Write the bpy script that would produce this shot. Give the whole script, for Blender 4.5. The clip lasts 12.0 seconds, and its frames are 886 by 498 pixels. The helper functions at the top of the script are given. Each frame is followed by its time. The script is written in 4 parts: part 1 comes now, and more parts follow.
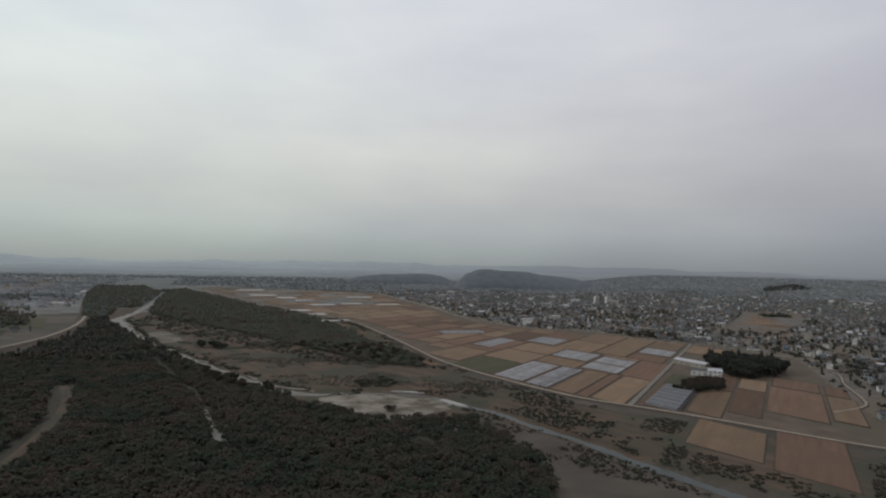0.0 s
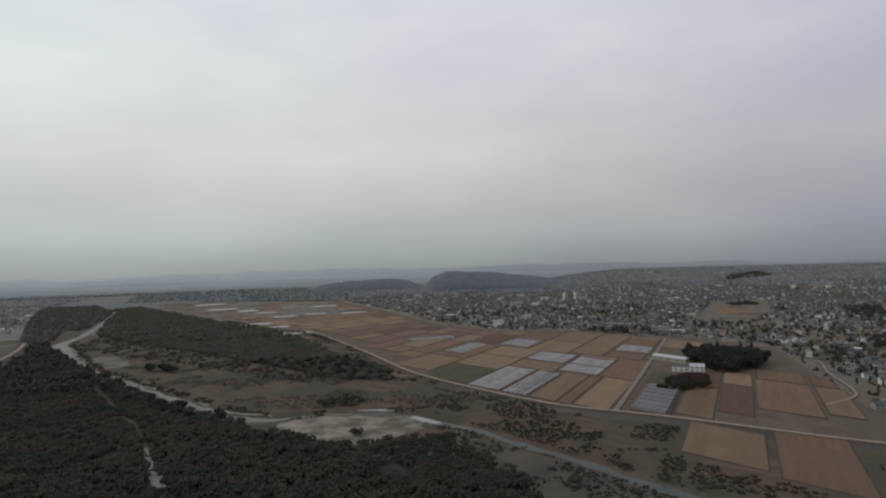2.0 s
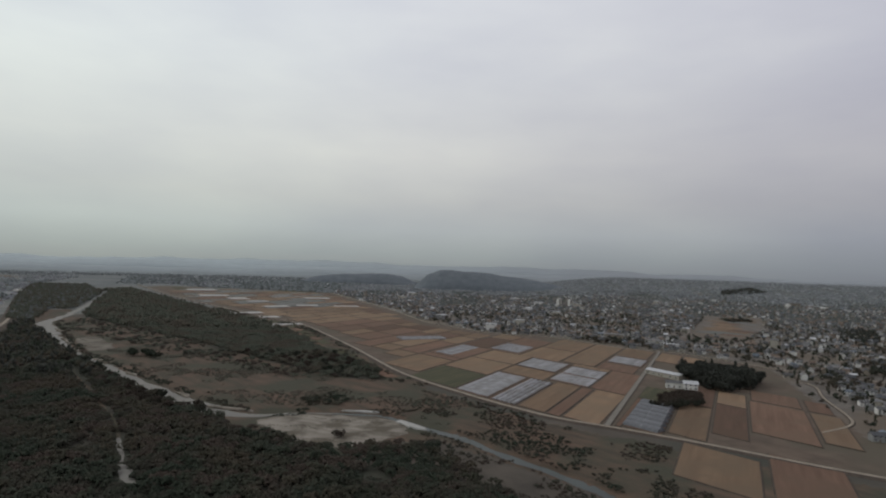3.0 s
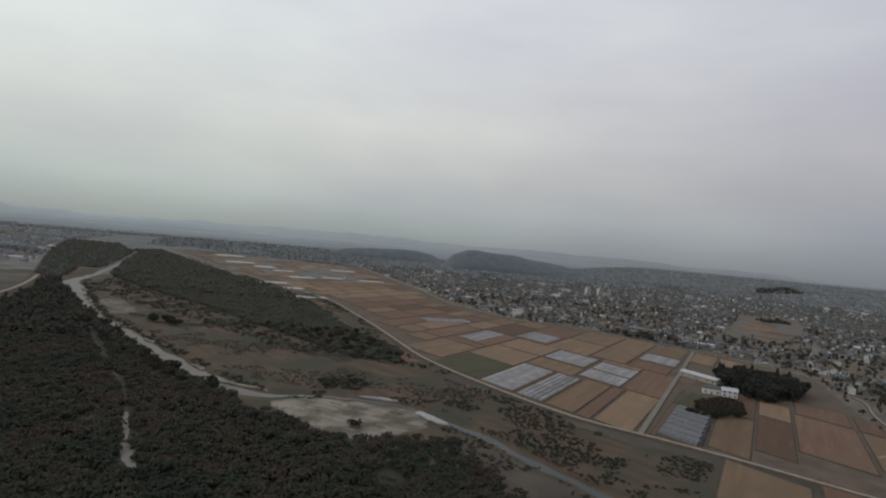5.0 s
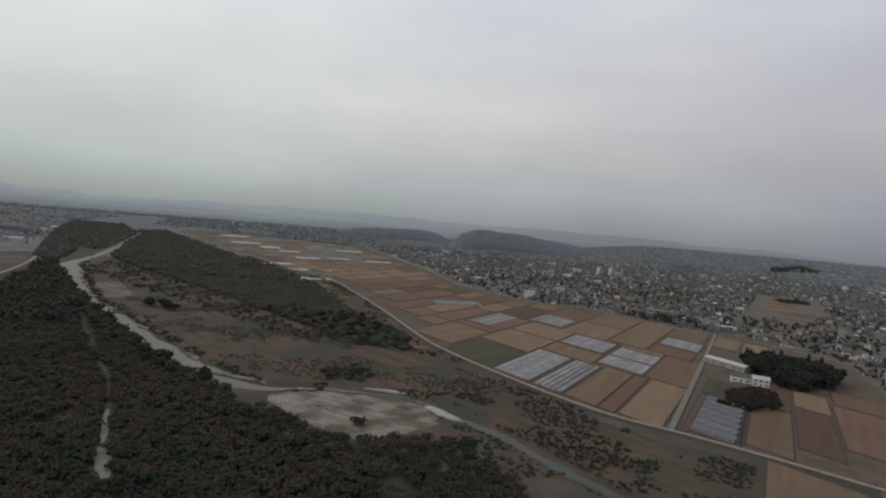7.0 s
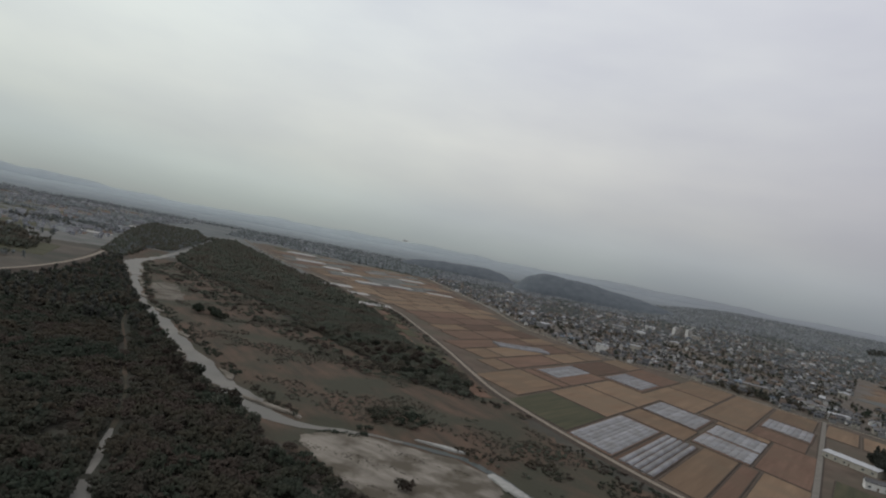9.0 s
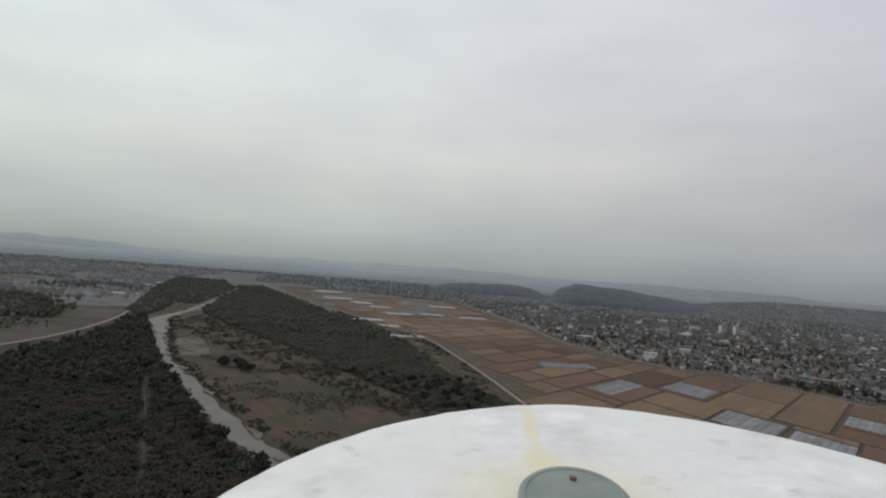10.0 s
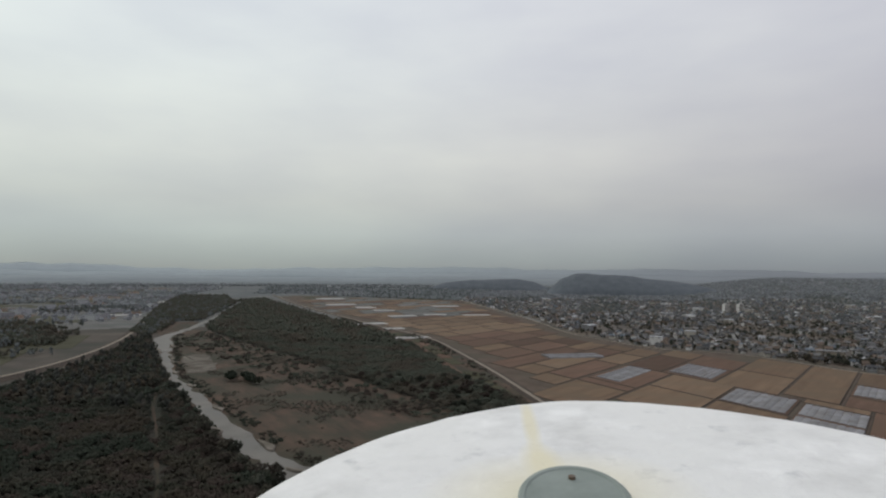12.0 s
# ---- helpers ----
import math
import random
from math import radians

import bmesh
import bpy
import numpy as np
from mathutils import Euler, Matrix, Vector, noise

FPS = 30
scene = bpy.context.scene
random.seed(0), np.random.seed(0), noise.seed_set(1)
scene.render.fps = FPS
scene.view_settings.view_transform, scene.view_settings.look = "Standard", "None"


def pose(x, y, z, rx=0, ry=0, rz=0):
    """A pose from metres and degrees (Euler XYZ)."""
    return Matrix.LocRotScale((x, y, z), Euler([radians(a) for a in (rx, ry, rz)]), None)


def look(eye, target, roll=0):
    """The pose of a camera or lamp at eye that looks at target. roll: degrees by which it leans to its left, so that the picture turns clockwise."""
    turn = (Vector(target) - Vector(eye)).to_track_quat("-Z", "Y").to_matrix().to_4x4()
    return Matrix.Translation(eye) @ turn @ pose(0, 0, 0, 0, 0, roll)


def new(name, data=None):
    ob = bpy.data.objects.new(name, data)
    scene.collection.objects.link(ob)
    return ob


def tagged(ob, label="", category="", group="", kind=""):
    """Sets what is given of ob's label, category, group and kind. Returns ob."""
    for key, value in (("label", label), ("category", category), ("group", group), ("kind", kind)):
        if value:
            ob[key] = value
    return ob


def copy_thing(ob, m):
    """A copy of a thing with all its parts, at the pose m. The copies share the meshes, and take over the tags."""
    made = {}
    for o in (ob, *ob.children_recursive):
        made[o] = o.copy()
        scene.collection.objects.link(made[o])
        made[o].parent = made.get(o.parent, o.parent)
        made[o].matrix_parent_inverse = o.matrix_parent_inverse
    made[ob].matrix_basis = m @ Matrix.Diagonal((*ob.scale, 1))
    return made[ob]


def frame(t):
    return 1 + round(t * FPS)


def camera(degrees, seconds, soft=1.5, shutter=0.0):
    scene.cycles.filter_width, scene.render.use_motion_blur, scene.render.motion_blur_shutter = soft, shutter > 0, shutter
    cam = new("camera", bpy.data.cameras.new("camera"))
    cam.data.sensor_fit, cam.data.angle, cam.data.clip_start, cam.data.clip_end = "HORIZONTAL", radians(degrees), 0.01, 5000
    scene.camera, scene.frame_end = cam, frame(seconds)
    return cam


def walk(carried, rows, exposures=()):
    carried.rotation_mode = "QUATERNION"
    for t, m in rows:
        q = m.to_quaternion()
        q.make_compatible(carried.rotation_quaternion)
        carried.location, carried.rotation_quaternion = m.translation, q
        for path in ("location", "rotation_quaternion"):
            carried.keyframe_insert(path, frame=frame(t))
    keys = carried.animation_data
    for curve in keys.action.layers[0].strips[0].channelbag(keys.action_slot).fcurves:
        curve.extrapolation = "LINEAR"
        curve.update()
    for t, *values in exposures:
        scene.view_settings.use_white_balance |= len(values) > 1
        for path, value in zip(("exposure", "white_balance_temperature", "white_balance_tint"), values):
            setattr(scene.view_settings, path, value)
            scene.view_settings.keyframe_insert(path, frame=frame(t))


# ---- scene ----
cam = camera(73.5, 12.0, soft=2.2)


def flight(x, y, z, yaw, pitch, roll):
    """Camera pose from place, heading (left of +y), pitch (up) and lean, in degrees."""
    a, p = radians(yaw), radians(pitch)
    ahead = Vector((-math.sin(a) * math.cos(p), math.cos(a) * math.cos(p), math.sin(p)))
    return look((x, y, z), Vector((x, y, z)) + ahead * 100, roll)


ROWS = (
    (0, 2.55, -3.49, 99.07, 0.18, 1.70, 1.35),
    (0.5, 3.25, 2.08, 99.96, 1.87, 1.81, -0.77),
    (1, 3.42, 10.47, 100.11, 0.87, 1.76, -3.54),
    (1.5, 3.49, 22.08, 99.80, -1.18, 2.28, -4.94),
    (2, 3.52, 33.07, 100.09, -3.15, 1.97, -1.46),
    (2.5, 3.83, 40.29, 100.69, -3.22, 2.22, 0.49),
    (3, 4.12, 45.15, 102.36, -3.51, 1.78, 1.95),
    (5, 2.398, 71.312, 106.106, -0.99, -0.46, 5.36),
    (5.5, 2.091, 79.194, 106.984, -0.39, -2.26, 4.90),
    (6, 1.847, 86.930, 107.415, 0.48, -3.29, 3.11),
    (6.5, 1.726, 94.818, 107.158, 0.36, -3.03, 3.77),
    (6.7, 1.533, 98.228, 106.983, -0.10, -2.79, 4.18),
    (8.3, -5.724, 143.597, 98.012, 3.61, -1.35, 11.77),
    (8.5, -6.917, 148.740, 97.510, 4.67, -0.90, 12.11),
    (9, -9.880, 163.400, 97.100, 6.05, 0.31, 11.08),
    (9.5, -13.000, 179.200, 97.900, 7.05, 1.46, 9.01),
    (9.75, -14.300, 187.300, 97.900, 7.95, 1.85, 6.60),
    (10, -15.2028, 194.0002, 97.4004, 8.77, 2.17, 4.68),
    (10.5, -15.2013, 193.9998, 97.3984, 9.26, 2.55, 5.19),
    (11, -15.1993, 193.9996, 97.3979, 9.59, 2.77, 4.74),
    (11.5, -15.1984, 193.9999, 97.3997, 9.14, 2.73, 2.58),
    (12, -15.1980, 193.9999, 97.4039, 8.65, 2.09, 0.56),
)
NOSE = (-15.2, 194.0, 97.4, 9.078, 2.478, 3.554)
walk(cam, [(row[0], flight(*row[1:])) for row in ROWS])


# ---- light: overcast winter sky ----
def link_nodes(tree, kind, **inputs):
    node = tree.nodes.new(kind)
    for key, value in inputs.items():
        node.inputs[key.replace("_", " ")].default_value = value
    return node


def ramp(tree, stops, source):
    node = tree.nodes.new("ShaderNodeValToRGB")
    while len(node.color_ramp.elements) < len(stops):
        node.color_ramp.elements.new(0.5)
    for el, (pos, col) in zip(node.color_ramp.elements, stops):
        el.position, el.color = pos, (*col, 1)
    tree.links.new(source, node.inputs[0])
    return node


def mix_rgb(tree, mode, a, b, fac):
    node = tree.nodes.new("ShaderNodeMix")
    node.data_type, node.blend_type = "RGBA", mode
    for sock, value in ((node.inputs[0], fac), (node.inputs[6], a), (node.inputs[7], b)):
        if isinstance(value, bpy.types.NodeSocket):
            tree.links.new(value, sock)
        else:
            sock.default_value = value if isinstance(value, float) else (*value, 1)
    return node.outputs[2]


world = bpy.data.worlds.new("overcast_sky")
scene.world = world
world.use_nodes = True
wt = world.node_tree
wt.nodes.clear()
coord = wt.nodes.new("ShaderNodeTexCoord")
split = wt.nodes.new("ShaderNodeSeparateXYZ")
wt.links.new(coord.outputs["Generated"], split.inputs[0])
height = ramp(wt, [(0.0, (0.262, 0.293, 0.306)), (0.02, (0.305, 0.343, 0.356)), (0.06, (0.416, 0.448, 0.458)), (0.11, (0.512, 0.522, 0.514)), (0.18, (0.625, 0.63, 0.617)),
                   (0.31, (0.68, 0.70, 0.72)), (0.45, (0.74, 0.765, 0.80)), (1.0, (0.80, 0.82, 0.85))], split.outputs[2])
# the cloud deck is whiter to the left of the way and slightly violet to the right
side = wt.nodes.new("ShaderNodeMapRange")
side.inputs[1].default_value, side.inputs[2].default_value = -0.7, 0.7
wt.links.new(split.outputs[0], side.inputs[0])
tint = ramp(wt, [(0.0, (1.03, 1.085, 1.06)), (0.5, (1.0, 1.0, 1.0)), (1.0, (0.715, 0.70, 0.782))], side.outputs[0])
cloud_map = wt.nodes.new("ShaderNodeMapping")
cloud_map.inputs["Scale"].default_value = (1.6, 1.6, 5.0)
wt.links.new(coord.outputs["Generated"], cloud_map.inputs[0])
cloud = link_nodes(wt, "ShaderNodeTexNoise", Scale=1.7, Detail=5.0, Roughness=0.5)
wt.links.new(cloud_map.outputs[0], cloud.inputs["Vector"])
puffs = ramp(wt, [(0.3, (0.925, 0.922, 0.945)), (0.7, (1.09, 1.085, 1.05))], cloud.outputs[0])
deck = mix_rgb(wt, "MULTIPLY", mix_rgb(wt, "MULTIPLY", height.outputs[0], tint.outputs[0], 1.0), puffs.outputs[0], 1.0)
blue = wt.nodes.new("ShaderNodeTexSky")
blue.sky_type, blue.sun_disc = "NISHITA", False
blue.sun_elevation, blue.sun_rotation = radians(38), radians(-50)
back_clouds, back_blue = link_nodes(wt, "ShaderNodeBackground", Strength=1.0), link_nodes(wt, "ShaderNodeBackground", Strength=0.1)
wt.links.new(deck, back_clouds.inputs[0])
wt.links.new(blue.outputs[0], back_blue.inputs[0])
both = wt.nodes.new("ShaderNodeMixShader")
both.inputs[0].default_value = 0.95
wt.links.new(back_blue.outputs[0], both.inputs[1])
wt.links.new(back_clouds.outputs[0], both.inputs[2])
wt.links.new(both.outputs[0], wt.nodes.new("ShaderNodeOutputWorld").inputs[0])

sun = new("sun", bpy.data.lights.new("sun", "SUN"))
sun.data.energy, sun.data.angle, sun.data.color = 0.5, radians(25), (1.0, 0.96, 0.9)
sun.matrix_world = look((0, 0, 500), Vector((0, 0, 500)) - Vector((-math.sin(radians(50)) * math.cos(radians(38)), math.cos(radians(50)) * math.cos(radians(38)), math.sin(radians(38)))))


# ---- materials ----
def surface(name, low, high, scale=0.2, rough=0.9, bump=0.0, bump_scale=2.0, vary="", spread=0.35, detail=6.0, metal=0.0, blotch=None, blotch_scale=0.01, stretch=None):
    """A weathered surface: two colours by fine noise, an optional large-scale blotch colour, and brightness that varies by object or by island."""
    m = bpy.data.materials.new(name)
    m.use_nodes = True
    t = m.node_tree
    bsdf = t.nodes["Principled BSDF"]
    bsdf.inputs["Roughness"].default_value, bsdf.inputs["Metallic"].default_value = rough, metal
    bsdf.inputs["Specular IOR Level"].default_value = 0.15 if rough > 0.6 else 0.5
    geo = t.nodes.new("ShaderNodeNewGeometry")
    where = geo.outputs["Position"]
    if stretch:
        mapping = t.nodes.new("ShaderNodeMapping")
        mapping.inputs["Rotation"].default_value, mapping.inputs["Scale"].default_value = (0, 0, stretch[0]), (stretch[1], stretch[2], 1)
        mapping.vector_type = "TEXTURE"
        t.links.new(where, mapping.inputs[0])
        where = mapping.outputs[0]
    grain = link_nodes(t, "ShaderNodeTexNoise", Scale=scale, Detail=detail, Roughness=0.6)
    t.links.new(where, grain.inputs["Vector"])
    colour = ramp(t, [(0.32, low), (0.68, high)], grain.outputs[0]).outputs[0]
    if blotch:
        big = link_nodes(t, "ShaderNodeTexNoise", Scale=blotch_scale, Detail=4.0, Roughness=0.55)
        t.links.new(geo.outputs["Position"], big.inputs["Vector"])
        mask = ramp(t, [(0.44, (0, 0, 0)), (0.6, (1, 1, 1))], big.outputs[0]).outputs[0]
        colour = mix_rgb(t, "MIX", colour, blotch, mask)
    if vary:
        source = geo.outputs["Random Per Island"] if vary == "island" else t.nodes.new("ShaderNodeObjectInfo").outputs["Random"]
        shade = ramp(t, [(0.0, (1 - spread,) * 3), (1.0, (1 + spread,) * 3)], source).outputs[0]
        colour = mix_rgb(t, "MULTIPLY", colour, shade, 1.0)
    t.links.new(colour, bsdf.inputs["Base Color"])
    if bump:
        fine = link_nodes(t, "ShaderNodeTexNoise", Scale=bump_scale, Detail=4.0)
        t.links.new(geo.outputs["Position"], fine.inputs["Vector"])
        relief = link_nodes(t, "ShaderNodeBump", Strength=0.8, Distance=bump)
        t.links.new(fine.outputs[0], relief.inputs["Height"])
        t.links.new(relief.outputs[0], bsdf.inputs["Normal"])
    return m


ROW_TURN = radians(59)
M_PLAIN = surface("plain_ground", (0.050, 0.043, 0.036), (0.098, 0.082, 0.067), 0.02, 0.95, 0.2, 0.5, blotch=(0.046, 0.046, 0.037), blotch_scale=0.006)
M_FLOOR = surface("woodland_floor", (0.032, 0.031, 0.025), (0.056, 0.049, 0.039), 0.12, 1.0, 0.3, 0.6, blotch=(0.038, 0.040, 0.030), blotch_scale=0.02)
M_GRASS = surface("dry_grass", (0.048, 0.041, 0.031), (0.110, 0.073, 0.053), 0.10, 1.0, 0.3, 0.5, detail=9.0, blotch=(0.052, 0.050, 0.036), blotch_scale=0.018, stretch=(radians(-50), 4.0, 1.0))
M_TOWN = surface("town_ground", (0.072, 0.065, 0.058), (0.150, 0.130, 0.114), 0.05, 0.95, blotch=(0.112, 0.090, 0.070), blotch_scale=0.012)
M_SAND = surface("river_gravel", (0.14, 0.122, 0.102), (0.25, 0.222, 0.188), 0.15, 0.95, 0.1, 1.0, detail=9.0, blotch=(0.085, 0.072, 0.055), blotch_scale=0.05, stretch=(radians(-30), 4.0, 1.0))
M_STUBBLE = surface("rice_stubble", (0.120, 0.079, 0.052), (0.178, 0.120, 0.077), 0.12, 0.95, 0.1, 1.5, vary="object", spread=0.22, blotch=(0.135, 0.096, 0.064), blotch_scale=0.03, stretch=(ROW_TURN, 14.0, 1.0))
M_TILLED = surface("tilled_soil", (0.085, 0.051, 0.036), (0.132, 0.081, 0.057), 0.2, 0.95, 0.1, 1.5, vary="object", spread=0.26, blotch=(0.102, 0.066, 0.046), blotch_scale=0.03, stretch=(ROW_TURN, 14.0, 1.0))
M_CROP = surface("winter_green_crop", (0.042, 0.044, 0.026), (0.075, 0.068, 0.040), 0.2, 0.95, 0.1, 1.5, stretch=(ROW_TURN, 12.0, 1.0))
M_BUND = surface("grassy_bund", (0.042, 0.034, 0.028), (0.078, 0.061, 0.049), 0.4, 1.0, 0.1, 2.0)
M_ASPHALT = surface("worn_asphalt", (0.12, 0.108, 0.092), (0.185, 0.168, 0.145), 0.3, 0.9, 0.01, 6.0)
M_TRACK = surface("farm_track", (0.17, 0.145, 0.115), (0.26, 0.22, 0.175), 0.2, 0.95, 0.05, 3.0)
M_CONCRETE = surface("pale_concrete", (0.24, 0.235, 0.22), (0.34, 0.33, 0.31), 0.5, 0.85, 0.01, 5.0)
M_VINYL = surface("weathered_vinyl_film", (0.135, 0.133, 0.138), (0.215, 0.212, 0.217), 0.35, 0.6, 0.02, 3.0, vary="object", spread=0.2, blotch=(0.125, 0.118, 0.112), blotch_scale=0.09)
M_STEEL = surface("galvanised_steel", (0.17, 0.172, 0.178), (0.25, 0.252, 0.258), 3.0, 0.55, metal=0.5)
M_LEAF = surface("evergreen_leaves", (0.0155, 0.0210, 0.0145), (0.027, 0.033, 0.022), 0.8, 0.9, vary="island", spread=0.10, blotch=(0.040, 0.033, 0.023), blotch_scale=0.016)
M_TWIG = surface("bare_winter_twigs", (0.033, 0.026, 0.021), (0.050, 0.038, 0.030), 0.8, 0.95, vary="island", spread=0.10, blotch=(0.024, 0.028, 0.020), blotch_scale=0.022)
M_CEDAR = surface("cedar_leaves", (0.021, 0.023, 0.020), (0.036, 0.037, 0.030), 0.8, 0.9, vary="island", spread=0.2)
M_WILLOW = surface("grey_green_willow", (0.046, 0.053, 0.041), (0.072, 0.076, 0.057), 0.8, 0.95, vary="island", spread=0.08, blotch=(0.062, 0.054, 0.041), blotch_scale=0.025)
M_SEDGE = surface("dry_sedge", (0.048, 0.042, 0.034), (0.082, 0.067, 0.054), 0.8, 1.0, vary="island", spread=0.10)
M_NET = surface("grey_shade_net", (0.095, 0.096, 0.104), (0.145, 0.146, 0.156), 0.5, 0.8, 0.02, 3.0, vary="object", spread=0.1)
M_COVER = surface("white_row_cover", (0.30, 0.29, 0.275), (0.40, 0.39, 0.37), 0.5, 0.8, 0.02, 3.0)
# two plain tones, greyer and paler: haze put into the ground's colour
M_FARPLAIN = surface("far_plain_in_haze", (0.085, 0.092, 0.092), (0.165, 0.168, 0.165), 0.02, 1.0, detail=10.0, blotch=(0.098, 0.106, 0.106), blotch_scale=0.005)
M_UPPER = surface("upper_fields_in_haze", (0.090, 0.090, 0.084), (0.175, 0.170, 0.160), 0.02, 1.0, blotch=(0.105, 0.11, 0.104), blotch_scale=0.007)
M_MARGIN = surface("field_margin", (0.070, 0.053, 0.042), (0.125, 0.094, 0.072), 0.05, 1.0, 0.1, 0.6, blotch=(0.085, 0.072, 0.054), blotch_scale=0.014)
M_POOL = surface("deep_green_water", (0.016, 0.024, 0.022), (0.028, 0.038, 0.035), 0.05, 0.5, 0.10, 0.6)
# leaf colour of the farthest trees, lightened to imitate haze
M_HAZELEAF = surface("trees_paled_by_haze", (0.150, 0.165, 0.168), (0.185, 0.200, 0.200), 0.2, 1.0, vary="island", spread=0.06)
M_SILT = surface("silty_gravel", (0.095, 0.083, 0.068), (0.165, 0.145, 0.120), 0.15, 0.95, 0.1, 1.0, detail=9.0, blotch=(0.075, 0.063, 0.048), blotch_scale=0.05)
M_BARK = surface("bark", (0.045, 0.036, 0.028), (0.10, 0.08, 0.062), 2.0, 0.95, 0.03, 4.0)
# blue-grey of distance haze blended into the hills' own colour
M_HILL = surface("hill_woods_in_haze", (0.092, 0.104, 0.117), (0.126, 0.138, 0.150), 0.03, 1.0, 1.5, 0.08)
# far woods: greyed and lifted in base colour as haze would do
M_FARLEAF = surface("trees_greyed_by_haze", (0.078, 0.088, 0.087), (0.112, 0.120, 0.117), 0.2, 1.0, vary="island", spread=0.06)
M_GLASS = surface("window_glass", (0.03, 0.034, 0.04), (0.05, 0.055, 0.062), 1.0, 0.08)
M_FRAME = surface("aluminium_frame", (0.40, 0.40, 0.40), (0.5, 0.5, 0.5), 3.0, 0.4, metal=0.6)
M_DOOR = surface("brown_door", (0.09, 0.06, 0.04), (0.13, 0.09, 0.06), 2.0, 0.6)
WALLS = [surface("wall_" + n, lo, hi, 0.4, 0.85, 0.01, 4.0, vary="island", spread=0.1) for n, lo, hi in (
    ("white", (0.52, 0.505, 0.485), (0.68, 0.665, 0.64)), ("cream", (0.30, 0.28, 0.24), (0.40, 0.37, 0.32)),
    ("grey", (0.18, 0.18, 0.18), (0.26, 0.257, 0.252)), ("tan", (0.17, 0.145, 0.118), (0.25, 0.215, 0.175)))]
ROOFS = [surface("roof_" + n, lo, hi, 0.6, 0.7, 0.04, 3.0, vary="island", spread=0.25) for n, lo, hi in (
    ("slate", (0.066, 0.064, 0.065), (0.108, 0.105, 0.106)), ("grey_tile", (0.105, 0.102, 0.102), (0.165, 0.160, 0.160)),
    ("brown", (0.10, 0.075, 0.06), (0.16, 0.12, 0.095)), ("blue_steel", (0.095, 0.110, 0.132), (0.145, 0.163, 0.188)),
    ("pale_steel", (0.30, 0.30, 0.31), (0.44, 0.44, 0.45)), ("dark_tile", (0.045, 0.046, 0.05), (0.085, 0.086, 0.092)))]
M_WATER = surface("river_water", (0.115, 0.108, 0.096), (0.185, 0.172, 0.150), 0.06, 0.62, 0.10, 0.6, detail=8.0, blotch=(0.135, 0.128, 0.115), blotch_scale=0.03)
M_DISC = surface("grey_green_disc", (0.19, 0.225, 0.20), (0.27, 0.305, 0.28), 60.0, 0.6, 0.0005, 200.0)


# ---- mesh helpers ----
class Soup:
    """Gathers vertices and faces of many pieces for one mesh."""

    def __init__(self):
        self.verts, self.faces, self.mats, self.count = [], [], [], 0

    def add(self, verts, faces, mat=0):
        verts = np.asarray(verts, float)
        self.verts.append(verts)
        self.faces.extend([tuple(i + self.count for i in f) for f in faces])
        self.mats.extend([mat] * len(faces) if isinstance(mat, int) else mat)
        self.count += len(verts)

    def mesh(self, name, materials, smooth=False):
        me = bpy.data.meshes.new(name)
        me.from_pydata(np.concatenate(self.verts).tolist(), [], self.faces)
        for m in materials:
            me.materials.append(m)
        me.polygons.foreach_set("material_index", np.array(self.mats, np.int32))
        if smooth:
            me.polygons.foreach_set("use_smooth", np.ones(len(self.faces), bool))
        me.update()
        return me


def tri_mesh(name, verts, tris, mats, materials, skyward=0.0):
    """A mesh of triangles straight from arrays; skyward: how far its shading normals are bent up, to soften the shade.
    """
    me = bpy.data.meshes.new(name)
    me.vertices.add(len(verts))
    me.vertices.foreach_set("co", np.asarray(verts, np.float32).ravel())
    me.loops.add(3 * len(tris))
    me.loops.foreach_set("vertex_index", np.asarray(tris, np.int32).ravel())
    me.polygons.add(len(tris))
    me.polygons.foreach_set("loop_start", np.arange(0, 3 * len(tris), 3, dtype=np.int32))
    for m in materials:
        me.materials.append(m)
    me.polygons.foreach_set("material_index", np.asarray(mats, np.int32))
    me.polygons.foreach_set("use_smooth", np.ones(len(tris), bool))
    me.update(calc_edges=True)
    if skyward:
        lean = np.empty(3 * len(verts), np.float32)
        me.vertex_normals.foreach_get("vector", lean)
        lean = lean.reshape(-1, 3) * (1 - skyward) + np.array([0, 0, skyward])
        me.normals_split_custom_set_from_vertices(lean / np.maximum(np.linalg.norm(lean, axis=1), 1e-6)[:, None])
    return me


def part(name, mesh, parent=None, label="", place=None):
    """Links a mesh as one object, under a thing or a part."""
    ob = new(name, mesh)
    if parent:
        ob.parent = parent
    if place is not None:
        ob.matrix_basis = place
    return tagged(ob, label)


def structure(name, mesh, label, category):
    return tagged(new(name, mesh), label, category, kind="structure")


BOX_FACES = [(0, 3, 2, 1), (4, 5, 6, 7), (0, 1, 5, 4), (1, 2, 6, 5), (2, 3, 7, 6), (3, 0, 4, 7)]


def box_verts(x0, x1, y0, y1, z0, z1):
    return [(x0, y0, z0), (x1, y0, z0), (x1, y1, z0), (x0, y1, z0), (x0, y0, z1), (x1, y0, z1), (x1, y1, z1), (x0, y1, z1)]


def box_mesh(name, material, *sizes):
    s = Soup()
    s.add(box_verts(*sizes), BOX_FACES)
    return s.mesh(name, [material])


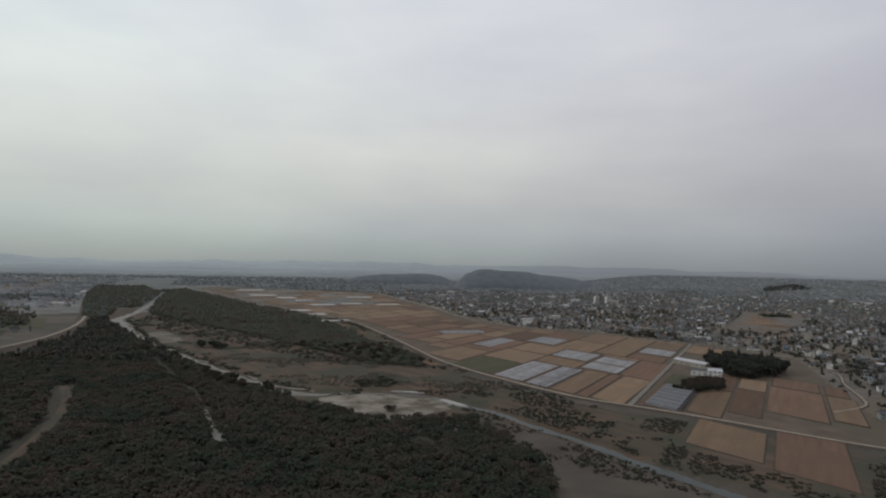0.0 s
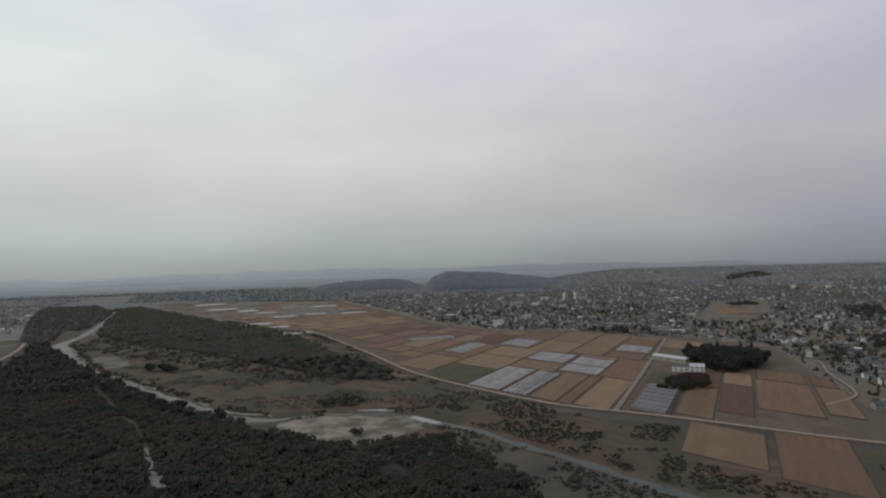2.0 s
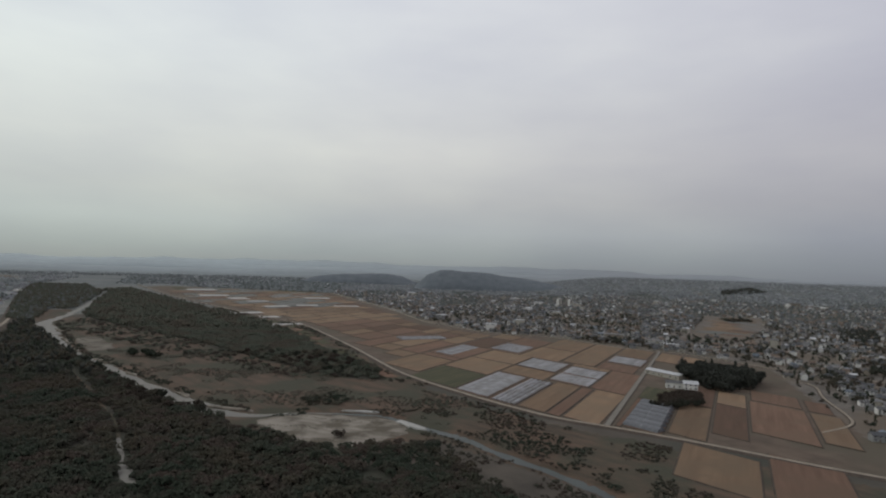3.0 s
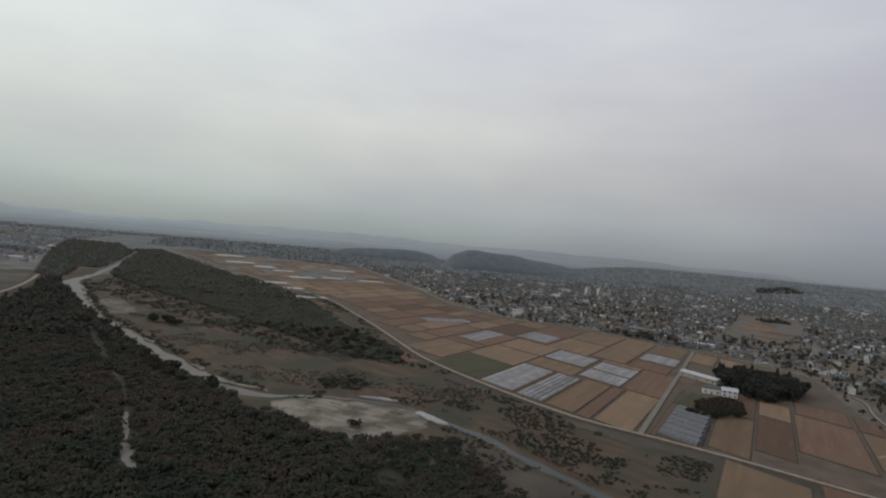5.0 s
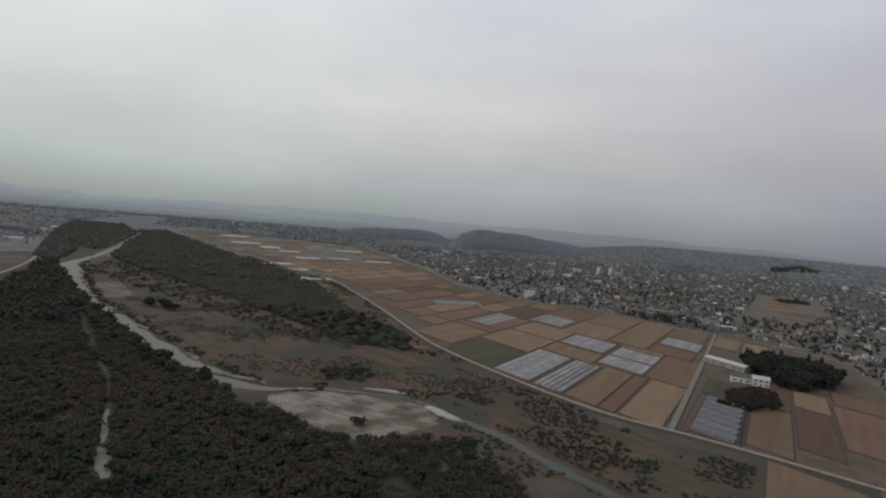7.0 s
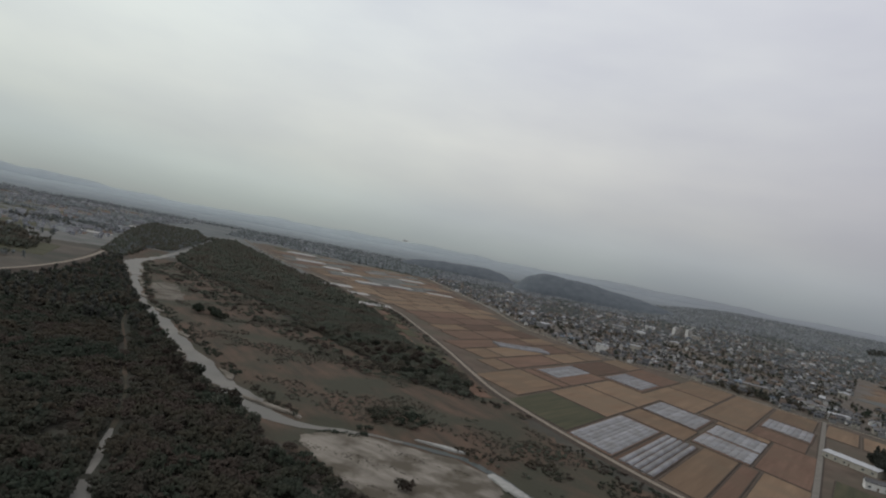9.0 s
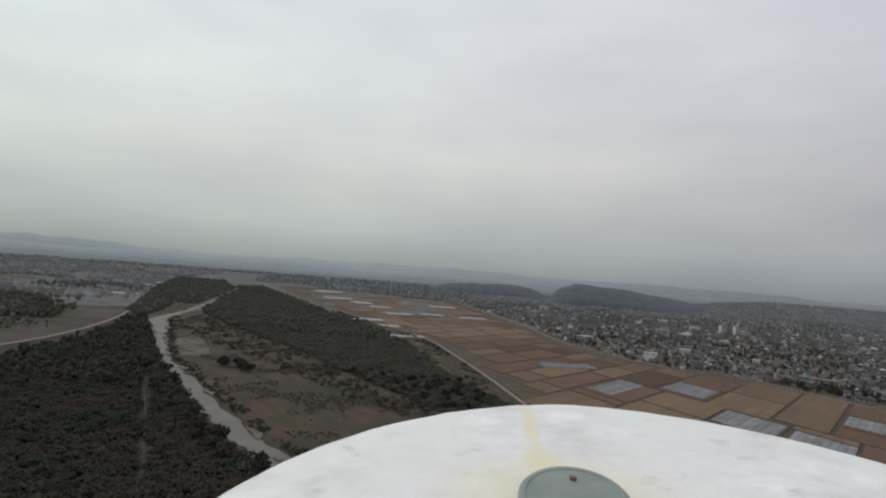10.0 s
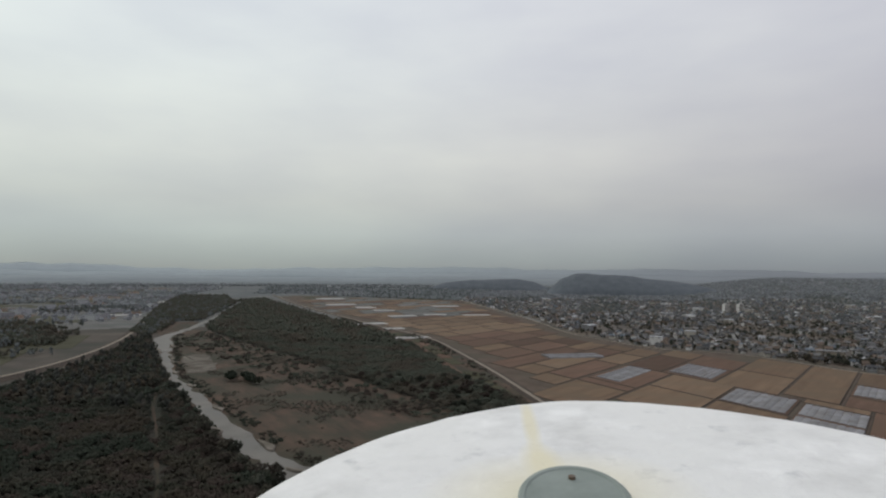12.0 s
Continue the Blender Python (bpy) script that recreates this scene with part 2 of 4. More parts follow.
def inside(points, polygon):
    """Which of the points (n, 2) lie in the polygon."""
    p, poly = np.asarray(points, float), np.asarray(polygon, float)
    hit = np.zeros(len(p), bool)
    for (x0, y0), (x1, y1) in zip(poly, np.roll(poly, -1, 0)):
        cross = (y0 > p[:, 1]) != (y1 > p[:, 1])
        hit ^= cross & (p[:, 0] < (x1 - x0) * (p[:, 1] - y0) / (y1 - y0 + 1e-12) + x0)
    return hit


def line_gap(points, line):
    """Distance of each point (n, 2) to a polyline, and the share along it of the nearest place."""
    p, best, share = np.asarray(points, float), np.full(len(points), 1e9), np.zeros(len(points))
    line = np.asarray(line, float)
    for n, (a, b) in enumerate(zip(line[:-1], line[1:])):
        d = b - a
        k = np.clip(((p - a) @ d) / (d @ d), 0, 1)
        gap = np.linalg.norm(p - a - k[:, None] * d, axis=1)
        near = gap < best
        best, share = np.where(near, gap, best), np.where(near, n + k, share)
    return best, share


def wobble(points, size, seed):
    """Smooth pseudo-random values about -1 to 1 at points (n, 2)."""
    p = np.asarray(points, float) / size
    rng = np.random.default_rng(seed)
    out = np.zeros(len(p))
    for k in range(1, 5):
        for _ in range(3):
            a, f = rng.uniform(0, 2 * math.pi), k * rng.uniform(0.7, 1.3)
            out += np.sin(f * (p[:, 0] * math.cos(a) + p[:, 1] * math.sin(a)) * 2 + rng.uniform(0, 6.28)) / k
    return out / 3.5


def smooth_line(line, step):
    """A polyline rounded and resampled about every step metres; extra columns are carried along."""
    pts = np.asarray(line, float)
    for _ in range(3):
        q = np.empty((2 * len(pts) - 2, pts.shape[1]))
        q[0::2], q[1::2] = 0.75 * pts[:-1] + 0.25 * pts[1:], 0.25 * pts[:-1] + 0.75 * pts[1:]
        pts = np.vstack([pts[:1], q, pts[-1:]])
    run = np.r_[0, np.cumsum(np.linalg.norm(np.diff(pts[:, :2], axis=0), axis=1))]
    s = np.linspace(0, run[-1], max(2, int(run[-1] / step) + 1))
    return np.stack([np.interp(s, run, c) for c in pts.T], 1)


def ribbon(soup, line, width, z, top=0.0, flank=0.0, mat=0, flank_mat=0):
    """A road along a polyline; with a flank it rides on a bank with sloping sides."""
    pts = np.asarray(line, float)
    d = np.gradient(pts[:, :2], axis=0)
    n = np.stack([-d[:, 1], d[:, 0]], 1) / np.linalg.norm(d, axis=1)[:, None]
    w = np.broadcast_to(np.asarray(width, float), (len(pts),))[:, None] / 2
    cols = [(-w - flank, z), (-w, z + top), (w, z + top), (w + flank, z)]
    verts = np.concatenate([np.c_[pts[:, :2] + n * off, np.full(len(pts), h)] for off, h in cols])
    k, faces, mats = len(pts), [], []
    for c, m in enumerate((flank_mat, mat, flank_mat)):
        if c == 1 or flank:
            faces += [(c * k + i, c * k + i + 1, (c + 1) * k + i + 1, (c + 1) * k + i)[::-1] for i in range(k - 1)]
            mats += [m] * (k - 1)
    soup.add(verts, faces, mats)


# ---- the lie of the land ----
RIVER = smooth_line([(-854, 1817, 11.5), (-692, 1426, 11.5), (-586, 1145, 9.8), (-553, 1042, 13.1), (-536, 972, 21.3), (-486, 900, 22), (-434, 826, 12), (-384, 756, 9), (-336, 687, 10), (-281, 630, 12), (-236, 577, 14),
                     (-197, 535, 16), (-161, 497, 18), (-123, 463, 17.5), (-96, 449, 9), (-68, 463, 4.1), (-38, 463, 4.1), (-8, 456, 4.9), (20, 430, 6.6), (53, 391, 6.6), (95, 327, 7.4), (159, 226, 8.2)], 6)
SANDBAR = [(-95, 435), (-78, 451), (-58, 457), (-28, 454), (-3, 448), (10, 433), (12, 409), (-10, 389), (-34, 380), (-60, 396), (-86, 423)]
SIDE_CREEK = smooth_line([(-316, 643), (-288, 592), (-262, 556), (-235, 520), (-206, 476), (-183, 445), (-163, 412), (-154, 393)], 5)
SHOAL = [(-404, 805), (-390, 828), (-354, 783), (-321, 735), (-316, 700), (-336, 700), (-366, 739)]
LEVEE = smooth_line([(-449, 285), (-458, 491), (-467, 658), (-484, 740), (-524, 850), (-594, 990), (-716, 1191), (-955, 1604), (-1219, 2084)], 15)
FIELD_ROAD = smooth_line([(323, 299), (245, 349), (190, 399), (141, 436), (114, 452), (86, 484), (53, 532), (32, 564), (1, 619), (-20, 679), (-53, 775), (-91, 872), (-158, 1041), (-254, 1161), (-399, 1368), (-638, 1720), (-990, 2325)], 12)
CROSS_ROAD = smooth_line([(141, 436), (211, 567), (275, 687), (344, 817)], 12)
TOWN_ROAD = smooth_line([(699, 465), (515, 607), (433, 675), (400, 747), (372, 802), (344, 817), (300, 845), (264, 916), (214, 973), (143, 972), (86, 1076), (41, 1144), (-9, 1382), (-104, 1677), (-249, 2126)], 12)
LEFT_WOODS = [(-455, 150), (-423, 606), (-450, 702), (-485, 804), (-553, 933), (-560, 976), (-502, 905), (-462, 860), (-408, 782), (-360, 712), (-316, 650), (-268, 600), (-221, 550), (-182, 508), (-148, 472), (-119, 440), (-95, 416), (-70, 385), (-40, 361), (-5, 352), (23, 344), (54, 305), (60, 150)]
UPPER_WOODS = [(-560, 982), (-604, 998), (-745, 1232), (-980, 1629), (-1237, 2119), (-1080, 2149), (-852, 1769), (-684, 1437), (-606, 1215), (-652, 1190), (-588, 1056)]
RIGHT_WOODS = [(-20, 578), (-14, 605), (-30, 660), (-76, 728), (-110, 812), (-175, 964), (-273, 1103), (-401, 1292), (-624, 1624), (-851, 1961), (-886, 1810), (-698, 1445), (-578, 1192), (-535, 1080), (-415, 954), (-317, 864), (-233, 779), (-167, 704), (-108, 645), (-61, 600)]
TOWN = [(351, 829), (309, 859), (275, 923), (222, 984), (148, 983), (95, 1084), (50, 1154), (4, 1387), (-95, 1680), (-240, 2128), (-304, 3209), (618, 3691), (3176, 4296), (3419, 2041), (1066, 581), (726, 331), (345, 316), (310, 421), (371, 574), (415, 685), (413, 754), (386, 810)]
FAR_SIDE = [(-484, 563), (-502, 728), (-561, 849), (-627, 985), (-747, 1194), (-989, 1646), (-1253, 2126), (-1501, 2897), (-2654, 2730), (-1463, 1226), (-794, 536)]

def land_rise(points):
    """Height of the long slope on which the far side of the town climbs."""
    p = np.asarray(points, float).reshape(-1, 2)
    far = np.clip((np.hypot(p[:, 0], p[:, 1]) - 1500) / 2500, 0, 1)
    east = np.clip((np.degrees(np.arctan2(p[:, 0], np.maximum(p[:, 1], 1.0))) - 9) / 11, 0, 1)
    return 70 * far * far * (3 - 2 * far) * east * east * (3 - 2 * east)


# ground: one sheet, fine where the way passes, with the river's channel let into it
xs = np.r_[np.linspace(-4700, -900, 40)[:-1], np.linspace(-900, -640, 27)[:-1], np.arange(-640, 420, 5), np.linspace(420, 900, 41), np.linspace(900, 4700, 40)[1:]]
ys = np.r_[np.linspace(-4700, 100, 40)[:-1], np.arange(100, 1100, 5), np.linspace(1100, 1500, 41), np.linspace(1500, 4700, 50)[1:]]
gx, gy = np.meshgrid(xs, ys)
flat = np.stack([gx.ravel(), gy.ravel()], 1)
gap, share = line_gap(flat, RIVER[:, :2])
half = np.interp(share, np.arange(len(RIVER)), RIVER[:, 2]) / 2
edge = gap - half
gz = -1.2 * np.clip((8 - edge) / 5, 0, 1) + 0.25 * wobble(flat, 60, 5) * np.clip(edge / 20, 0, 1)
gz *= inside(flat, [(-900, 0), (500, 0), (500, 1500), (-900, 1500)])
in_fields = inside(flat, [tuple(p) for p in FIELD_ROAD[:, :2]] + [(-100, 2000), (420, 760), (330, 290)])
gz[in_fields] = np.minimum(gz[in_fields], 0.0)
gz += land_rise(flat)
nx, ny = len(xs), len(ys)
idx = np.arange(nx * ny).reshape(ny, nx)
quads = np.stack([idx[:-1, :-1], idx[:-1, 1:], idx[1:, 1:], idx[1:, :-1]], -1).reshape(-1, 4)
mid = flat[quads].mean(1)
jit = mid + np.stack([wobble(mid, 16, 7), wobble(mid, 16, 8)], 1) * 5
kind = np.zeros(len(mid), np.int32)
kind[inside(jit, [(-586, 1082), (-380, 1006), (-61, 640), (-29, 603), (22, 552), (63, 489), (105, 440), (190, 373), (300, 283), (213, 206), (23, 405), (-28, 372), (-156, 464), (-441, 801)])] = 2
VERGE = [(-24, 585), (-14, 605), (-30, 660), (-76, 728), (-110, 812), (-175, 964), (-273, 1103), (-401, 1292), (-399, 1368), (-254, 1161), (-158, 1041), (-91, 872), (-53, 775), (-20, 679), (1, 619), (32, 564), (20, 556)]
kind[inside(mid, VERGE) | inside(mid, [(-553, 995), (-600, 985), (-705, 1180), (-615, 1200), (-575, 1100)])] = 2
kind[inside(jit, LEFT_WOODS) | (inside(jit, RIGHT_WOODS) & (jit[:, 1] < 1050))] = 1
kind[inside(mid, TOWN)] = 3
kind[inside(mid, [tuple(p) for p in FIELD_ROAD[:, :2]] + [tuple(p) for p in TOWN_ROAD[::-1, :2] if p[1] < 2300] + [(400, 300)]) & (kind == 0)] = 6
# ground farther out takes the haze-toned materials, in uneven belts
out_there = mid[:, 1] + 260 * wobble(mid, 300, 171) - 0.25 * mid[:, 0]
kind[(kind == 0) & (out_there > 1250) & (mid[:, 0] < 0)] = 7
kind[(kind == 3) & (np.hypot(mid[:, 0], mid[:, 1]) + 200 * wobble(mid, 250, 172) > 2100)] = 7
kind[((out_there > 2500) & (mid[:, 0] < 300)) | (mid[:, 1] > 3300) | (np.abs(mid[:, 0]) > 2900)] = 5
land = bpy.data.meshes.new("ground")
land.from_pydata(np.c_[flat, gz].tolist(), [], quads.tolist())
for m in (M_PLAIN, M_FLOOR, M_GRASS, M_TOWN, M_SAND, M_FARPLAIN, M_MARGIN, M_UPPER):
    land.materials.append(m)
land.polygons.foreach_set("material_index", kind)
land.polygons.foreach_set("use_smooth", np.ones(len(quads), bool))
land.update()
structure("ground", land, "brown winter river plain reaching to the hazy horizon", "ground")

soup = Soup()
winding = RIVER[:, :2] + np.stack([wobble(RIVER[:, :2], 20, 101), wobble(RIVER[:, :2], 20, 102)], 1) * 2.6
broad = RIVER[:, 2] * (0.98 + 0.36 * wobble(RIVER[:, :2], 16, 103))
turn_off = int(np.argmax(RIVER[:, 0] > -45))
ribbon(soup, winding[:turn_off + 1], broad[:turn_off + 1], -1.08)
structure("river_water", soup.mesh("river_water", [M_WATER]), "shallow grey river winding over pale gravel", "river")
soup = Soup()
ribbon(soup, winding[turn_off:], broad[turn_off:], -1.08)
structure("river_pool", soup.mesh("river_pool", [M_POOL]), "deep dark green water beside the gravel bar", "river")


def bank(name, label, outline, crown, seed, material):
    """A low bank of gravel with an uneven rim, highest in the middle."""
    rim = smooth_line(outline + outline[:1], 3)[:-1, :2]
    rim = rim + np.stack([wobble(rim, 10, seed), wobble(rim, 10, seed + 1)], 1) * 3.4 * min(1.0, np.ptp(rim, 0).min() / 30)
    heart, s, n = rim.mean(0), Soup(), len(rim)
    rings = [np.c_[heart + (rim - heart) * k, np.full(n, z) + (0.12 * wobble(heart + (rim - heart) * k, 7, seed + 2) if k < 1 else 0)]
             for k, z in ((1.0, -0.9), (0.97, -0.1), (0.85, crown * 0.6), (0.6, crown), (0.35, crown), (0.12, crown))]
    s.add(np.concatenate(rings), [(r * n + i, r * n + (i + 1) % n, (r + 1) * n + (i + 1) % n, (r + 1) * n + i) for r in range(5) for i in range(n)] + [tuple(range(5 * n, 6 * n))])
    structure(name, s.mesh(name, [material], True), label, "gravel bank")


bank("gravel_bar", "wide pale gravel bar beside the river", SANDBAR, 0.5, 111, M_SAND)
bank("gravel_shoal", "pale silty gravel shoal below the weir", [(x + 2, y + 6) for x, y in SHOAL], 0.3, 115, M_SILT)
bank("gravel_spit", "thin pale spit of gravel at the water", [(-137, 475), (-109, 465), (-94, 460), (-98, 465), (-117, 473)], 0.3, 119, M_SAND)
bank("gravel_spit", "pale strip of gravel beside the channel", [(2, 445), (14, 437), (23, 423), (18, 421), (6, 434), (-2, 442)], 0.3, 123, M_CONCRETE)
bank("gravel_spit", "pale strip of gravel above the bar", [(-38, 469), (-20, 468), (-6, 464), (-18, 463)], 0.3, 127, M_CONCRETE)
rng = np.random.default_rng(121)
for n in range(16):
    at = int(np.interp(n + rng.uniform(-0.3, 0.3), [0, 15], [np.argmax(RIVER[:, 1] < 880), np.argmax(RIVER[:, 0] > -140)]))
    ahead = RIVER[at + 2, :2] - RIVER[at, :2]
    ahead = ahead / np.linalg.norm(ahead)
    out, run, fat = np.array([-ahead[1], ahead[0]]) * rng.choice((-1, 1, 1)), rng.uniform(9, 22), rng.uniform(2.0, 4.5)
    heart = RIVER[at, :2] + out * (RIVER[at, 2] * 0.5 + rng.uniform(-1.0, 1.5))
    bank("gravel_spit", "small pale gravel bank at the river's edge", [tuple(heart + ahead * run * a + out * fat * b) for a, b in ((-1, -0.2), (-0.4, 0.8), (0.3, 1.0), (1, 0.1), (0.5, -0.9), (-0.3, -0.8))], 0.1, 300 + 3 * n, M_SAND)
soup = Soup()
soup.add(box_verts(-20, 20, -0.8, 0.8, -1.4, -0.7), BOX_FACES)
weir = structure("weir", soup.mesh("weir", [M_CONCRETE]), "low pale concrete weir across the river", "weir")
weir.matrix_basis = pose(-445, 843, 0, 0, 0, 25)
soup = Soup()
ribbon(soup, SIDE_CREEK, 1.8 + 1.2 * wobble(SIDE_CREEK, 12, 131), 0.28)
structure("dry_side_channel", soup.mesh("dry_side_channel", [M_GRASS]), "dry grassy side channel winding through the wood", "channel")
soup = Soup()
for line, w in (([(-154, 393), (-148, 381), (-139, 364), (-134, 353)], 3), ([(-132, 349), (-124, 337), (-115, 322)], 5.5), ([(-146, 348), (-140, 340), (-137, 335)], 2.5)):
    pts = smooth_line(line, 3)
    ribbon(soup, pts, w * (1 + 0.35 * wobble(pts, 5, 133)) * np.sin(np.linspace(0.35, math.pi - 0.35, len(pts))) ** 0.6, 0.32)
structure("pond", soup.mesh("pond", [M_WATER]), "narrow pools of still water between bare trees", "pond")

# roads and banks
for name, line, width, top, flank, mat, label in (
        ("levee_road", LEVEE, 4.4, 2.6, 9, M_TRACK, "pale paved road on top of a grassy levee"),
        ("field_road", FIELD_ROAD, 3.6, 0.8, 4, M_TRACK, "pale farm road on a low grassy bank beside the paddies"),
        ("cross_road", CROSS_ROAD, 3.6, 0.6, 1.2, M_ASPHALT, "straight worn grey road between the paddies"),
        ("town_road", TOWN_ROAD, 4.5, 0.5, 1.5, M_TRACK, "pale road along the edge of the town")):
    soup = Soup()
    ribbon(soup, line[:, :2], width, 0.0, top, flank, 0, 1)
    structure(name, soup.mesh(name, [mat, M_BUND]), label, "road")
soup = Soup()
ribbon(soup, smooth_line([(-198, 256), (-211, 305), (-231, 357), (-252, 404), (-288, 455)], 8), 6, 0.3)
structure("forest_track", soup.mesh("forest_track", [M_GRASS]), "faint brown track through the riverside wood", "track")

# ---- paddies, in the skewed frame of the parcels ----
U_TURN, W_TURN, U_LONG = 60.1, -53.6, 1.07
E1, E2 = np.array([math.cos(radians(U_TURN)), math.sin(radians(U_TURN))]) * U_LONG, np.array([math.cos(radians(W_TURN)), math.sin(radians(W_TURN))])


def parcel(u, w):
    """World x, y of a place u metres along the rows and w metres across them."""
    return np.array([49.3, 547.8]) + u * E1 + w * E2


def slab(u0, u1, w0, w1, z, inset=0.0, drop=0.0):
    """A four-sided slab with sloping edges."""
    low = [parcel(u, w) for u, w in ((u0, w0), (u0, w1), (u1, w1), (u1, w0))]
    i = inset
    high = [parcel(u, w) for u, w in ((u0 + i, w0 + i), (u0 + i, w1 - i), (u1 - i, w1 - i), (u1 - i, w0 + i))]
    verts = [(*p, drop) for p in low] + [(*p, z) for p in high]
    return verts, [(4, 5, 6, 7), (0, 1, 5, 4), (1, 2, 6, 5), (2, 3, 7, 6), (3, 0, 4, 7)]


FIELD_LABEL = {"hazed": "grey-green hazed field beyond the river", "stubble": "tan paddy field of cut rice stubble", "tilled": "reddish brown tilled paddy field", "crop": "dark green winter crop field", "bare": "bare earth field under plastic tunnels"}
FIELD_MAT = {"hazed": M_UPPER, "stubble": M_STUBBLE, "tilled": M_TILLED, "crop": M_CROP, "bare": M_TILLED}


def field(u0, u1, w0, w1, kind):
    """A paddy with the grassy bund that holds it."""
    bund, soil = Soup(), Soup()
    bund.add(*slab(u0, u1, w0, w1, 0.42, 0.5))
    soil.add(*slab(u0 + 1.1, u1 - 1.1, w0 + 1.1, w1 - 1.1, 0.47, 0.3, 0.40))
    ob = tagged(new("paddy_field", soil.mesh("soil", [FIELD_MAT[kind]])), FIELD_LABEL[kind], "field", "paddies", "structure")
    part("bund", bund.mesh("bund", [M_BUND]), ob)


NEAR = [(2, 71, -68, -2, "crop"), (72, 141, -68, -2, "stubble"), (142, 205, -68, -2, "stubble"), (206, 275, -83, -25, "bare"), (276, 345, -83, -25, "tilled"), (-2, 98, -1, 39, "bare"), (-4, 98, 39.5, 69, "bare"),
        (99, 141, -1, 57, "stubble"), (142, 202, -1, 55, "bare"), (1, 106, 70, 97.5, "stubble"), (1, 106, 98, 111, "tilled"), (4, 109, 112, 143, "stubble"), (107, 194, 58, 104, "bare"), (110, 210, 105, 142, "tilled"),
        (195, 211, 56, 104, "stubble"), (211, 255, 84, 130, "tilled"), (256, 315, 84, 131, "bare"), (316, 394, 84, 128, "stubble"), (203, 290, -24, 36, "stubble"), (291, 388, -24, 36, "stubble"), (213, 388, 37, 82, "stubble"),
        (14, 111, 152, 157.5, "tilled"), (18, 111, 158, 187, "bare"), (30, 127, 188, 215, "stubble"), (55, 150, 216, 241, "tilled"), (82, 186, 242, 285, "tilled"), (112, 165, 152, 187, "crop"), (128, 205, 188, 215, "tilled"),
        (151, 205, 216, 241, "stubble"), (320, 395, 136, 166, "stubble"), (320, 390, 168, 196, "stubble"), (22, 100, -132, -70, "stubble"), (101, 118, -132, -70, "tilled"), (119, 205, -130, -70, "bare"), (206, 300, -130, -84, "tilled"),
        (301, 350, -130, -84, "stubble"), (-50, 40, 250, 290, "tilled"), (-45, 18, 200, 246, "stubble"), (190, 236, 244, 284, "tilled"), (96, 184, 287, 309, "stubble"), (188, 232, 287, 306, "tilled")]
for u0, u1, w0, w1, what in NEAR:
    field(u0, u1, w0, w1, what)
rng = np.random.default_rng(11)
beyond = [tuple(p) for p in FIELD_ROAD[:, :2] + (7, 3) if 600 < p[1] < 2300] + [tuple(p) for p in TOWN_ROAD[::-1, :2] - (8, 0) if 760 < p[1] < 2300]
w = -133.0
while w > -1500:
    deep, u = rng.uniform(38, 58), -60.0 + 6 * rng.uniform()
    while u < 1500:
        run = rng.uniform(62, 105)
        # far rows mix in fields of the haze-toned colour
        what = rng.choice(["stubble", "stubble", "tilled", "tilled", "stubble"] if w > -620 else ["stubble", "hazed", "tilled", "hazed", "stubble"])
        corners = [parcel(a, b) for a in (u, u + run) for b in (w, w - deep)]
        if inside(corners, beyond).all():
            field(u, u + run - 1.5, w - deep, w - 1.5, what)
        else:
            for a in (u, u + run / 2):
                if inside([parcel(p, q) for p in (a, a + run / 2) for q in (w, w - deep)], beyond).all():
                    field(a, a + run / 2 - 1.0, w - deep, w - 1.0, what)
                elif inside([parcel(p, q) for p in (a, a + run / 2) for q in (w, w - deep / 2)], beyond).all():
                    field(a, a + run / 2 - 1.0, w - deep / 2, w - 1.0, what)
        u += run
    w -= deep


def patch_fields(area, turn, seed, run, deep, keep, kinds=("hazed", "hazed", "tilled", "crop", "crop"), group="fields beyond the river"):
    """Odd fields in a quarter of the plain, laid out in rows at their own angle."""
    rng, c, s_ = np.random.default_rng(seed), math.cos(radians(turn)), math.sin(radians(turn))
    axis = np.array([[c, s_], [-s_, c]])
    local = np.asarray(area, float) @ axis.T
    (a0, b0), (a1, b1) = local.min(0), local.max(0)
    b = b0
    while b < b1:
        d, a = deep * rng.uniform(0.7, 1.3), a0
        while a < a1:
            r = run * rng.uniform(0.6, 1.4)
            corners = np.array([(a + 1, b + 1), (a + r - 1, b + 1), (a + r - 1, b + d - 1), (a + 1, b + d - 1)]) @ axis
            if inside(corners, area).all() and rng.uniform() < keep:
                soup = Soup()
                heart = corners.mean(0)
                soup.add([(*p, land_rise(p)[0] - 0.1) for p in corners] + [(*(heart + (p - heart) * 0.96), land_rise(p)[0] + 0.4) for p in corners], [(4, 5, 6, 7), (0, 1, 5, 4), (1, 2, 6, 5), (2, 3, 7, 6), (3, 0, 4, 7)])
                what = rng.choice(kinds)
                tagged(new("paddy_field", soup.mesh("soil", [FIELD_MAT[what]])), FIELD_LABEL[what], "field", group, "structure")
            a += r
        b += d


patch_fields([(x - 6, y - 2) for x, y in VERGE], -68, 165, 34, 14, 0.8, ("crop", "crop", "tilled"), "fields on the river side")
patch_fields(FAR_SIDE, -58, 161, 80, 38, 0.75, ("hazed", "crop", "hazed", "tilled", "crop"))
patch_fields([(-260, 2050), (-560, 1720), (-900, 2250), (-700, 2350), (-300, 2350)], -58, 162, 90, 45, 0.7)

